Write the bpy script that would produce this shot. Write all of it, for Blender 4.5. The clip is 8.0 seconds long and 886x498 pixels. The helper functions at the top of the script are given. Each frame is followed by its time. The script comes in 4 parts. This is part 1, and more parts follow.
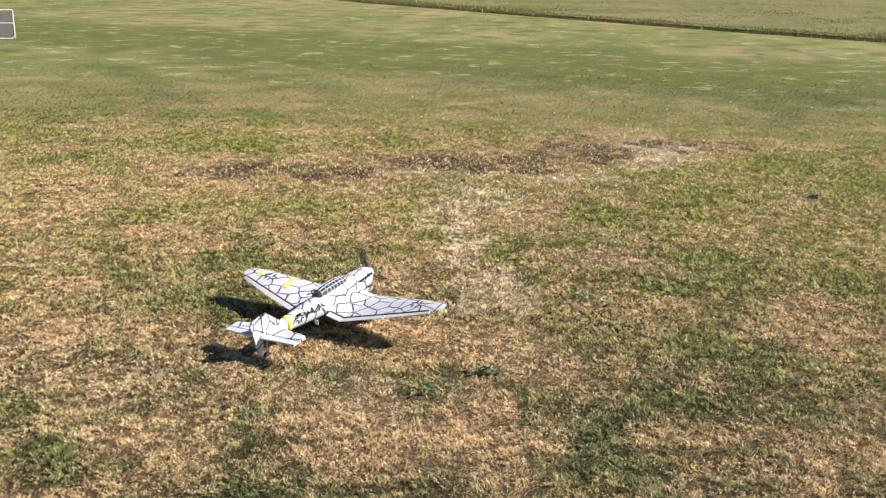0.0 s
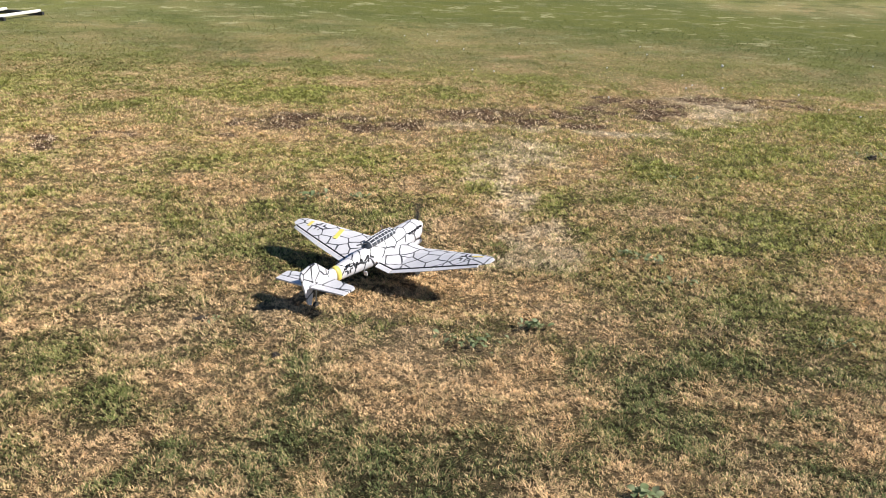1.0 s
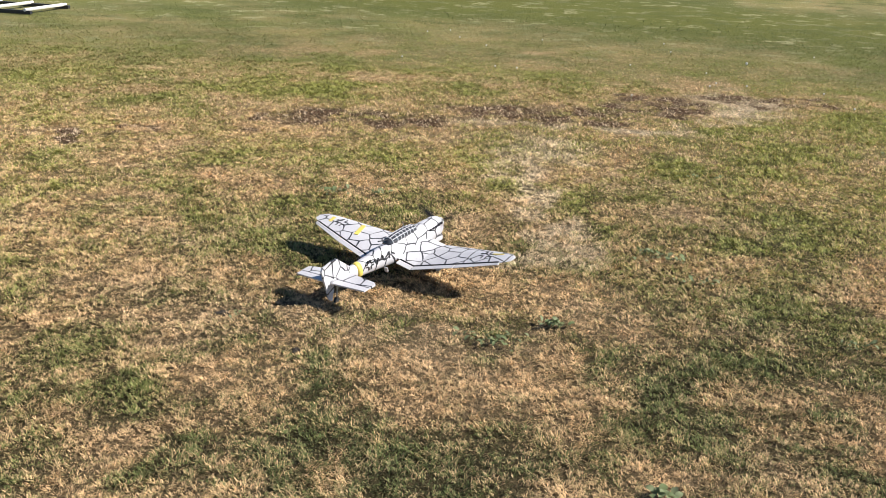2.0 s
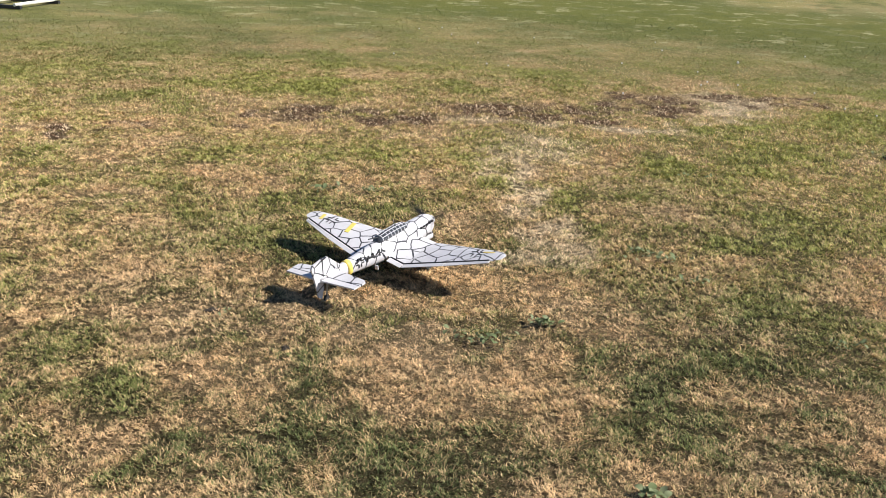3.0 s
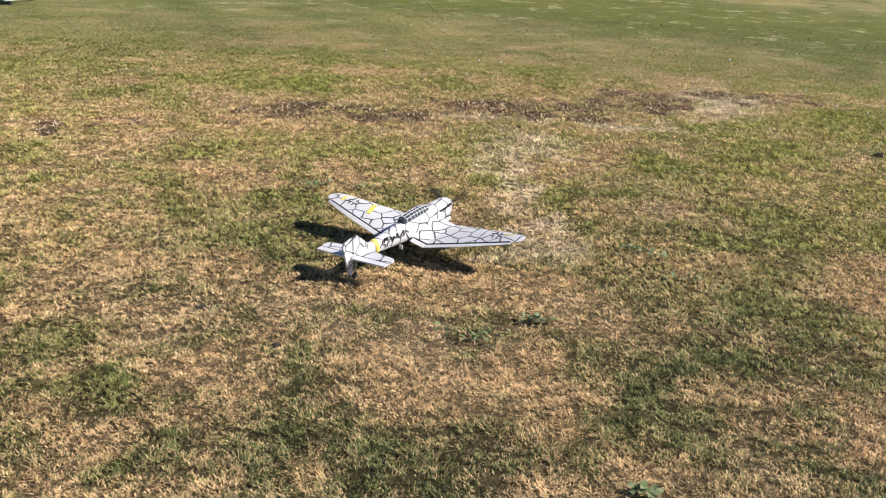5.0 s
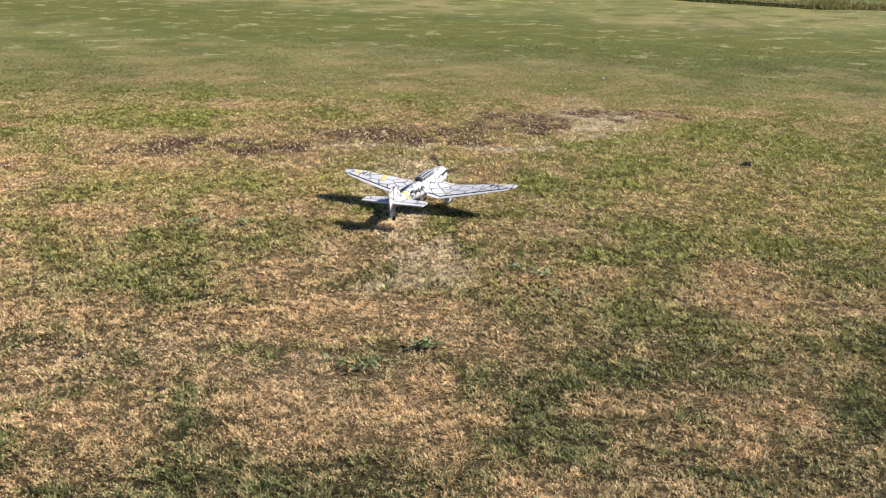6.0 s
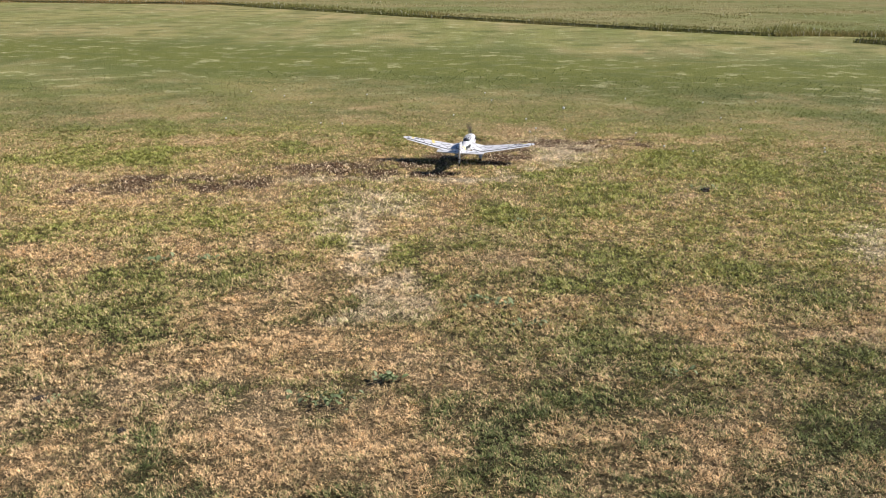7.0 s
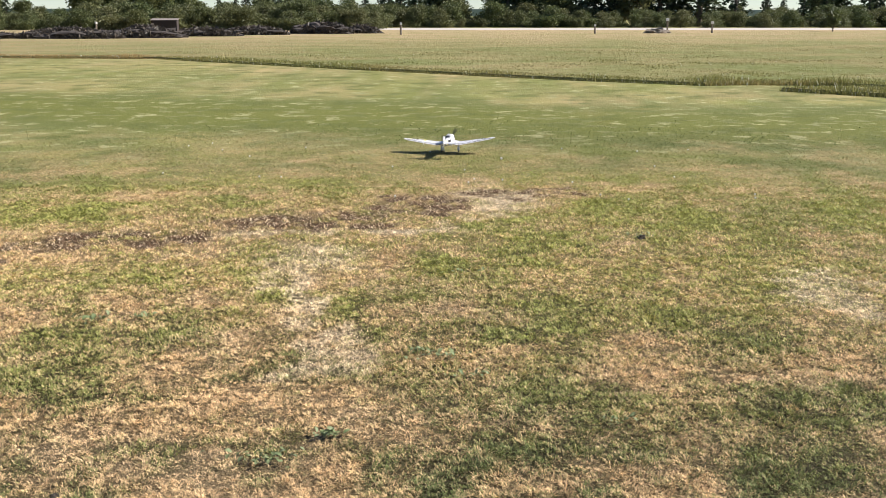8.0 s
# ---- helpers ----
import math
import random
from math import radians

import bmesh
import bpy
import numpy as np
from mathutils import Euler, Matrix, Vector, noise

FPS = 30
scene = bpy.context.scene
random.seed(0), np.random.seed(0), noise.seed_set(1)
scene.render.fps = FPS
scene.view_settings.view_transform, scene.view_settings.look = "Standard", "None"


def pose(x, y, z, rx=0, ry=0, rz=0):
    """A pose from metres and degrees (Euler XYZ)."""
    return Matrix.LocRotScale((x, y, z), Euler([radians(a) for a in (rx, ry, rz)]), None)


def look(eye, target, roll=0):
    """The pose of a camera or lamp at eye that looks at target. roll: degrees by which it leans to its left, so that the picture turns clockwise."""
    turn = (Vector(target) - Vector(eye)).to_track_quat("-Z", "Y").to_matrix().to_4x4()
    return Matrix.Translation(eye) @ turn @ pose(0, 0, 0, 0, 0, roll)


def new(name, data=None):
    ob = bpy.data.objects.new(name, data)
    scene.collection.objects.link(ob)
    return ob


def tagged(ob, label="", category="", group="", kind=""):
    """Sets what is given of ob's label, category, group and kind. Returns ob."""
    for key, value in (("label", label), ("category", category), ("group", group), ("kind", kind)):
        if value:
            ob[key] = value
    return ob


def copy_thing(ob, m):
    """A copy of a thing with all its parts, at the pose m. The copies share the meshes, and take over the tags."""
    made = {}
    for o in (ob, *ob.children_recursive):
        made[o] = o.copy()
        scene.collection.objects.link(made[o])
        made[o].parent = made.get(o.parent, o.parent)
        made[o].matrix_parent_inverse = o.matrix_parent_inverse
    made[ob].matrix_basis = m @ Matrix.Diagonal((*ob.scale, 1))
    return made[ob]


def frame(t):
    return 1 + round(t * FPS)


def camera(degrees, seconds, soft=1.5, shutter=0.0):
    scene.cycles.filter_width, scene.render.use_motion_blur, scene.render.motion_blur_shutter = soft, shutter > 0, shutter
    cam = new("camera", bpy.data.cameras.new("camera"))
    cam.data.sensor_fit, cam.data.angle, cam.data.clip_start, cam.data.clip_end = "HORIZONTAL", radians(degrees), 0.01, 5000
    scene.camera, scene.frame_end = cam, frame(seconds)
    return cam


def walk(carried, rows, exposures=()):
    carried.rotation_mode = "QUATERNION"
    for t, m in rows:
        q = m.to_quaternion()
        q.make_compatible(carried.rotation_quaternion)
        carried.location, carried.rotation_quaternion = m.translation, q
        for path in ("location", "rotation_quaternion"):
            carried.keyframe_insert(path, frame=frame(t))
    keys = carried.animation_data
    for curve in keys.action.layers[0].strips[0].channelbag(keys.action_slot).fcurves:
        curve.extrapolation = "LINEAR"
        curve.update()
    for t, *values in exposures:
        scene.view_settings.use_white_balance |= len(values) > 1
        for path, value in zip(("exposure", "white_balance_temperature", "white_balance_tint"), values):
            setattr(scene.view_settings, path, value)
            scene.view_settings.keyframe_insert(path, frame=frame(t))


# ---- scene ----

# ---------------------------------------------------------------- camera
cam = camera(47.5, 8.0, 0.7, 0.3)
walk(cam, [
    (0.0, pose(-0.067, -0.003, 1.564, 73.87, -1.14, 9.01)),
    (0.5, pose(-0.082, -0.008, 1.568, 71.76, -1.07, 10.92)),
    (1.0, pose(-0.081, -0.004, 1.562, 71.18, -1.58, 11.89)),
    (1.5, pose(-0.082, -0.006, 1.569, 70.99, -1.68, 13.29)),
    (3.0, pose(-0.080, 0.005, 1.569, 70.75, -2.10, 12.79)),
    (3.5, pose(-0.079, 0.007, 1.564, 70.69, -2.16, 12.73)),
    (4.0, pose(-0.079, 0.007, 1.566, 70.45, -2.22, 12.97)),
    (5.3, pose(-0.080, 0.016, 1.569, 70.72, -2.40, 11.69)),
    (5.5, pose(-0.063, 0.021, 1.569, 71.31, -2.20, 9.39)),
    (6.0, pose(-0.039, 0.018, 1.575, 72.26, -1.01, 5.62)),
    (6.5, pose(-0.019, 0.013, 1.580, 73.18, -0.41, 4.16)),
    (7.0, pose(-0.013, 0.010, 1.585, 74.03, -0.25, 3.46)),
    (7.5, pose(-0.003, 0.002, 1.596, 76.01, -0.15, 1.33)),
    (8.0, pose(0.000, -0.000, 1.600, 76.86, -0.00, 0.00)),
], [(0.0, 0.80), (0.7, 0.73), (3.0, 0.65), (5.5, 0.64), (6.5, 0.63), (7.5, 0.69), (8.0, 1.0)])

# ---------------------------------------------------------------- light
SUN = Vector((1.19, 0.15, 1.0)).normalized()
world = bpy.data.worlds.new("sky")
scene.world = world
world.use_nodes = True
wn = world.node_tree
sky = wn.nodes.new("ShaderNodeTexSky")
sky.sky_type, sky.sun_disc = "NISHITA", False
sky.dust_density, sky.ozone_density, sky.altitude = 0.0, 5.0, 1500
sky.sun_elevation, sky.sun_rotation = math.asin(SUN.z), math.atan2(SUN.x, SUN.y)
wn.links.new(sky.outputs[0], wn.nodes["Background"].inputs[0])
wn.nodes["Background"].inputs[1].default_value = 0.06
lamp = bpy.data.lights.new("sun", "SUN")
lamp.energy, lamp.angle, lamp.color = 5.0, radians(0.53), (1.0, 0.95, 0.87)
sun = new("sun", lamp)
sun.matrix_world = look(SUN * 30, (0, 0, 0))


# ---------------------------------------------------------------- materials
class Nodes:
    """A small node-tree writer."""

    def __init__(self, name, roughness=0.6, metallic=0.0):
        self.m = bpy.data.materials.new(name)
        self.m.use_nodes = True
        self.t = self.m.node_tree
        self.b = self.t.nodes["Principled BSDF"]
        self.b.inputs["Roughness"].default_value = roughness
        self.b.inputs["Metallic"].default_value = metallic

    def put(self, sock, value):
        if isinstance(value, bpy.types.NodeSocket):
            self.t.links.new(value, sock)
        elif isinstance(value, tuple) and len(value) == 3 and sock.type == "RGBA":
            sock.default_value = (*value, 1)
        else:
            sock.default_value = value

    def coord(self, kind="Object"):
        return self.t.nodes.new("ShaderNodeTexCoord").outputs[kind]

    def noise(self, scale, detail=3.0, vector=None, rough=0.55):
        n = self.t.nodes.new("ShaderNodeTexNoise")
        self.put(n.inputs["Scale"], scale)
        self.put(n.inputs["Detail"], detail)
        self.put(n.inputs["Roughness"], rough)
        self.t.links.new(vector or self.coord(), n.inputs["Vector"])
        return n.outputs["Fac"]

    def mapped(self, scale, vector=None):
        n = self.t.nodes.new("ShaderNodeMapping")
        n.inputs["Scale"].default_value = scale
        self.t.links.new(vector or self.coord(), n.inputs["Vector"])
        return n.outputs[0]

    def ramp(self, fac, a, b):
        n = self.t.nodes.new("ShaderNodeMapRange")
        self.put(n.inputs["Value"], fac)
        n.inputs["From Min"].default_value, n.inputs["From Max"].default_value = a, b
        return n.outputs[0]

    def mix(self, fac, a, b, blend="MIX"):
        n = self.t.nodes.new("ShaderNodeMix")
        n.data_type, n.blend_type = "RGBA", blend
        self.put(n.inputs[0], fac)
        self.put(n.inputs[6], a)
        self.put(n.inputs[7], b)
        return n.outputs[2]

    def math(self, op, a, b=0.0):
        n = self.t.nodes.new("ShaderNodeMath")
        n.operation = op
        self.put(n.inputs[0], a)
        self.put(n.inputs[1], b)
        return n.outputs[0]

    def attribute(self, name):
        n = self.t.nodes.new("ShaderNodeAttribute")
        n.attribute_name = name
        return n.outputs["Fac"]

    def island(self):
        return self.t.nodes.new("ShaderNodeNewGeometry").outputs["Random Per Island"]

    def random(self):
        return self.t.nodes.new("ShaderNodeObjectInfo").outputs["Random"]

    def color(self, value):
        self.put(self.b.inputs["Base Color"], value)
        return self

    def bump(self, height, distance=0.01, strength=1.0):
        n = self.t.nodes.new("ShaderNodeBump")
        n.inputs["Distance"].default_value, n.inputs["Strength"].default_value = distance, strength
        self.put(n.inputs["Height"], height)
        self.t.links.new(n.outputs[0], self.b.inputs["Normal"])
        return self

    def leafy(self, share, tint):
        """Lets part of the light through, as a thin leaf does."""
        tr = self.t.nodes.new("ShaderNodeBsdfTranslucent")
        self.put(tr.inputs[0], tint)
        mx = self.t.nodes.new("ShaderNodeMixShader")
        mx.inputs[0].default_value = share
        self.t.links.new(self.b.outputs[0], mx.inputs[1])
        self.t.links.new(tr.outputs[0], mx.inputs[2])
        self.t.links.new(mx.outputs[0], self.t.nodes["Material Output"].inputs[0])
        return self


def worn(name, color, roughness=0.5, metallic=0.0, scale=30.0, spread=0.25, depth=0.001):
    n = Nodes(name, roughness, metallic)
    dark = tuple(c * (1 - spread) for c in color)
    f = n.ramp(n.noise(scale, 4), 0.3, 0.7)
    g = n.ramp(n.noise(scale * 0.15, 2), 0.35, 0.65)
    n.color(n.mix(n.math("MULTIPLY", f, g), color, dark))
    n.bump(n.noise(scale * 4, 3), depth)
    return n.m


def lawn_color(n, fine):
    """Green, straw and bare earth by the sheet's own attributes, broken up by fine."""
    dry = n.ramp(n.math("ADD", n.attribute("dry"), n.math("MULTIPLY", n.math("SUBTRACT", fine, 0.5), 0.9)), 0.15, 0.85)
    green = n.mix(n.attribute("fresh"), GREEN_OLD, GREEN_NEW)
    straw = n.mix(n.attribute("pale"), STRAW, STRAW_PALE)
    crumbs = n.mix(n.ramp(fine, 0.52, 0.66), EARTH, STRAW)
    return n.mix(n.attribute("soil"), n.mix(dry, green, straw), crumbs)


GREEN_OLD, GREEN_NEW = (0.116, 0.138, 0.048), (0.285, 0.288, 0.075)
STRAW, STRAW_PALE, EARTH = (0.57, 0.392, 0.215), (0.66, 0.53, 0.36), (0.125, 0.066, 0.038)

n = Nodes("lawn", 0.95)
fine = n.noise(45, 4)
col = lawn_color(n, fine)
grain = n.ramp(n.noise(160, 3), 0.3, 0.7)
col = n.mix(n.math("MULTIPLY", grain, 0.35), col, (0.09, 0.075, 0.035))
col = n.mix(n.math("MULTIPLY", n.attribute("lush"), 0.72), col, (0.148, 0.150, 0.030))
streak = n.ramp(n.noise(2.6, 5, None, 0.7), 0.54, 0.61)
col = n.mix(n.math("MULTIPLY", n.math("MULTIPLY", streak, n.attribute("far")), 0.8), col, (0.47, 0.44, 0.24))
mottle = n.ramp(n.noise(1.3, 5, None, 0.7), 0.50, 0.62)
col = n.mix(n.math("MULTIPLY", n.math("MULTIPLY", mottle, n.attribute("far")), 0.85), col, (0.100, 0.112, 0.028))
# Near-black over the thatch colour paints the shade in the gaps between blades.
shaded_thatch = n.mix(n.math("SUBTRACT", 0.93, n.math("MULTIPLY", n.attribute("dry"), 0.18)), col, (0.024, 0.018, 0.008))
col = n.mix(n.attribute("turf_shade"), col, shaded_thatch)
n.color(col).bump(n.math("ADD", n.noise(70, 3), n.noise(12, 2)), 0.03, 0.8)
n.b.inputs["Specular IOR Level"].default_value = 0.15
M_LAWN = n.m

n = Nodes("grass_blade", 0.6)
vary = n.ramp(n.island(), 0.0, 1.0)
dry = n.ramp(n.math("ADD", n.attribute("dry"), n.math("MULTIPLY", n.math("SUBTRACT", vary, 0.5), n.math("SUBTRACT", 0.95, n.math("MULTIPLY", n.attribute("even"), 0.7)))), 0.22, 0.78)
col = n.mix(dry, n.mix(n.attribute("fresh"), GREEN_OLD, GREEN_NEW), n.mix(n.attribute("pale"), STRAW, STRAW_PALE))
col = n.mix(n.attribute("soil"), col, n.mix(n.ramp(vary, 0.55, 0.8), EARTH, STRAW_PALE))
tone = n.t.nodes.new("ShaderNodeMapRange")
tone.inputs["To Min"].default_value, tone.inputs["To Max"].default_value = 0.22, 2.0
own = n.math("MULTIPLY", n.math("FRACT", n.math("MULTIPLY", vary, 37.7)), 0.4)
n.put(tone.inputs["Value"], n.math("ADD", own, n.math("MULTIPLY", n.attribute("tone"), 0.6)))
even = n.mix(n.attribute("even"), tone.outputs[0], (1.05, 1.05, 1.05))
col = n.mix(1.0, col, even, "MULTIPLY")
n.color(col).leafy(0.25, col)
n.b.inputs["Specular IOR Level"].default_value = 0.2
M_BLADE = n.m

n = Nodes("meadow_ground", 0.95)
col = n.mix(n.ramp(n.noise(0.16, 5, n.mapped((1, 1.6, 1)), 0.65), 0.40, 0.60), (0.165, 0.175, 0.062), (0.27, 0.22, 0.105))
col = n.mix(n.attribute("dry"), col, n.mix(n.ramp(n.noise(0.25, 4), 0.4, 0.6), (0.44, 0.31, 0.19), (0.33, 0.27, 0.135)))
col = n.mix(n.math("MULTIPLY", n.ramp(n.noise(2.2, 5), 0.45, 0.65), 0.5), col, (0.30, 0.29, 0.14))
n.color(col).bump(n.noise(9, 4), 0.2, 1.0)
n.b.inputs["Specular IOR Level"].default_value = 0.05
M_MEADOW = n.m

n = Nodes("meadow_stalk", 0.7)
vary = n.island()
col = n.mix(n.math("ADD", n.math("MULTIPLY", n.attribute("dry"), 0.8), n.math("MULTIPLY", vary, 0.35)), (0.185, 0.195, 0.058), (0.40, 0.280, 0.130))
col = n.mix(n.ramp(vary, 0.95, 0.97), col, (0.66, 0.64, 0.50))
n.color(col).leafy(0.3, col)
n.b.inputs["Specular IOR Level"].default_value = 0.1
M_STALK = n.m

n = Nodes("road_gravel", 0.95)
n.color(n.mix(n.noise(0.7, 4), (0.36, 0.31, 0.28), (0.50, 0.45, 0.42))).bump(n.noise(20, 3), 0.02)
M_ROAD = n.m


def leaf_material(name, a, b, c):
    n = Nodes(name, 0.55)
    col = n.mix(n.island(), a, b)
    col = n.mix(n.math("MULTIPLY", n.random(), 0.55), col, c)
    n.color(col).leafy(0.3, col)
    n.b.inputs["Specular IOR Level"].default_value = 0.3
    return n.m


M_LEAF = leaf_material("broadleaf", (0.045, 0.066, 0.022), (0.135, 0.155, 0.055), (0.15, 0.135, 0.060))
M_NEEDLE = leaf_material("conifer_needles", (0.022, 0.040, 0.020), (0.055, 0.075, 0.035), (0.05, 0.06, 0.03))
M_BARK = worn("bark", (0.13, 0.10, 0.075), 0.9, 0, 8, 0.5, 0.02)
M_BRUSH = worn("cut_brush", (0.062, 0.050, 0.045), 0.95, 0, 4, 0.5, 0.03)
M_TWIGS = leaf_material("brush_twigs", (0.030, 0.026, 0.022), (0.085, 0.068, 0.055), (0.13, 0.11, 0.09))
M_WEED = leaf_material("weed_leaf", (0.12, 0.165, 0.062), (0.27, 0.32, 0.16), (0.30, 0.33, 0.19))
M_DARK_LUMP = worn("dark_lump_brown", (0.045, 0.034, 0.024), 0.95, 0, 90, 0.5, 0.004)


def livery(name, lines=True, plan="body"):
    """White foam paint with a net of dark hand-painted cracks."""
    n = Nodes(name, 0.42)
    base = n.mix(n.ramp(n.noise(14, 4), 0.35, 0.75), (0.62, 0.61, 0.64), (0.54, 0.53, 0.56))
    base = n.mix(n.math("MULTIPLY", n.ramp(n.noise(60, 3), 0.62, 0.75), 0.35), base, (0.45, 0.43, 0.41))
    if lines:
        wob = n.t.nodes.new("ShaderNodeTexNoise")
        wob.inputs["Scale"].default_value = 9
        mixv = n.t.nodes.new("ShaderNodeVectorMath")
        mixv.operation = "MULTIPLY_ADD"
        mixv.inputs[1].default_value = (0.03, 0.03, 0.03)
        n.t.links.new(wob.outputs["Color"], mixv.inputs[0])
        axes = n.t.nodes.new("ShaderNodeSeparateXYZ")
        n.t.links.new(n.coord(), axes.inputs[0])
        pair = n.t.nodes.new("ShaderNodeCombineXYZ")
        x, y, z = axes.outputs
        u, v = {"wing": (x, y), "fin": (y, z), "body": (y, n.math("SUBTRACT", z, x))}[plan]
        n.t.links.new(u, pair.inputs[0]), n.t.links.new(v, pair.inputs[1])
        place = pair.outputs[0]
        n.t.links.new(place, wob.inputs["Vector"])
        n.t.links.new(place, mixv.inputs[2])
        vo = n.t.nodes.new("ShaderNodeTexVoronoi")
        vo.feature, vo.voronoi_dimensions = "DISTANCE_TO_EDGE", "2D"
        vo.inputs["Scale"].default_value = 14.5
        n.t.links.new(mixv.outputs[0], vo.inputs["Vector"])
        width = n.math("MULTIPLY", n.noise(22, 2), 0.080)
        line = n.math("LESS_THAN", n.math("SUBTRACT", vo.outputs["Distance"], width), 0.004)
        base = n.mix(line, base, (0.035, 0.035, 0.042))
    n.color(base).bump(n.noise(220, 2), 0.0006)
    return n.m


M_WHITE = livery("white_cracked_paint")
M_WHITE_FLAT = livery("white_cracked_wing_paint", True, "wing")
M_WHITE_SIDE = livery("white_cracked_fin_paint", True, "fin")
M_PLAIN = livery("white_paint", False)
M_DARK = worn("black_paint", (0.025, 0.025, 0.028), 0.45, 0, 60, 0.3, 0.0004)
M_YELLOW = worn("yellow_paint", (0.78, 0.62, 0.14), 0.45, 0, 50, 0.2, 0.0004)
M_GREYBLUE = worn("grey_paint", (0.16, 0.17, 0.19), 0.5, 0, 60, 0.3, 0.0004)
M_RUBBER = worn("rubber", (0.03, 0.03, 0.03), 0.8, 0, 90, 0.3, 0.001)
M_METAL = worn("steel", (0.45, 0.45, 0.45), 0.35, 1.0, 90, 0.3, 0.0004)
M_TUBE = worn("white_tube", (0.78, 0.76, 0.70), 0.4, 0, 20, 0.2, 0.001)
M_FABRIC = worn("grey_mesh_fabric", (0.22, 0.195, 0.175), 0.9, 0, 60, 0.3, 0.002)
M_PINK = worn("faded_red_cloth", (0.42, 0.20, 0.17), 0.85, 0, 30, 0.3, 0.002)
M_WOOD = worn("grey_wood", (0.20, 0.16, 0.12), 0.9, 0, 12, 0.4, 0.01)
M_SHED = worn("brown_boards", (0.040, 0.027, 0.022), 0.9, 0, 5, 0.4, 0.01)
M_ROOF = worn("pale_roof", (0.22, 0.18, 0.16), 0.7, 0, 5, 0.3, 0.01)
M_WHITECAP = worn("white_cap", (0.75, 0.73, 0.70), 0.6, 0, 20, 0.2, 0.001)
n = Nodes("canopy_glass", 0.08)
n.color((0.055, 0.06, 0.07))
n.b.inputs["Coat Weight"].default_value = 0.4
M_GLASS = n.m


# ---------------------------------------------------------------- helpers of this scene
def mesh_of(name, bm, material, smooth=False):
    me = bpy.data.meshes.new(name)
    bmesh.ops.recalc_face_normals(bm, faces=bm.faces)
    bm.to_mesh(me)
    bm.free()
    me.materials.append(material)
    if smooth:
        me.polygons.foreach_set("use_smooth", [True] * len(me.polygons))
    return me


def part(name, bm, material, parent, label="", smooth=False):
    """One mesh object of its own under a thing or under a part."""
    ob = new(name, mesh_of(name, bm, material, smooth))
    ob.parent = parent
    return tagged(ob, label)


def thing(name, label, category, m=None, group=""):
    ob = new(name)
    ob.empty_display_size = 0.1
    if m is not None:
        ob.matrix_basis = m
    return tagged(ob, label, category, group)


def box(bm, size, m=Matrix(), bevel=0.0):
    r = bmesh.ops.create_cube(bm, size=1.0, matrix=m @ Matrix.Diagonal((*size, 1)))
    if bevel:
        edges = list({e for v in r["verts"] for e in v.link_edges})
        bmesh.ops.bevel(bm, geom=edges, offset=bevel, segments=2, affect="EDGES", profile=0.6)
    return bm


def tube(bm, a, b, r, r2=None, sides=8):
    a, b = Vector(a), Vector(b)
    m = Matrix.Translation((a + b) / 2) @ (b - a).to_track_quat("Z", "Y").to_matrix().to_4x4()
    bmesh.ops.create_cone(bm, cap_ends=True, segments=sides, radius1=r, radius2=r if r2 is None else r2, depth=(b - a).length, matrix=m)
    return bm


def loft(bm, rings, close=True):
    """Skins rings of equal length of points, one after the other."""
    rows = [[bm.verts.new(p) for p in ring] for ring in rings]
    k = len(rows[0])
    for a, b in zip(rows, rows[1:]):
        for i in range(k):
            j = (i + 1) % k
            bm.faces.new((a[i], a[j], b[j], b[i]))
    if close:
        bm.faces.new(rows[0])
        bm.faces.new(list(reversed(rows[-1])))
    return bm


def hash_grid(i, j, seed):
    h = np.sin(i * 127.1 + j * 311.7 + seed * 74.7) * 43758.5453
    return h - np.floor(h)


def value_noise(x, y, size, seed):
    u, v = x / size, y / size
    i, j = np.floor(u), np.floor(v)
    a, b = u - i, v - j
    a, b = a * a * (3 - 2 * a), b * b * (3 - 2 * b)
    p = hash_grid(i, j, seed) * (1 - a) + hash_grid(i + 1, j, seed) * a
    q = hash_grid(i, j + 1, seed) * (1 - a) + hash_grid(i + 1, j + 1, seed) * a
    return p * (1 - b) + q * b


def blobs(x, y, spots, grow=1.15):
    """How far each place lies within any of the ragged patches, 0 to 1."""
    s = np.zeros_like(x)
    reach = 0.05 + 0.02 * np.clip(y, 0, 12)
    wx = x + reach * 1.6 * (value_noise(x, y, 0.19, 11) - 0.5) + 0.09 * (value_noise(x, y, 0.06, 13) - 0.5)
    wy = y + reach * 2.4 * (value_noise(x, y, 0.23, 12) - 0.5) + 0.11 * (value_noise(x, y, 0.07, 14) - 0.5)
    for cx, cy, rx, ry in spots:
        d = ((wx - cx) / (rx * grow)) ** 2 + ((wy - cy) / (ry * grow)) ** 2
        s = np.maximum(s, np.exp(-d * d * 0.8))
    return s


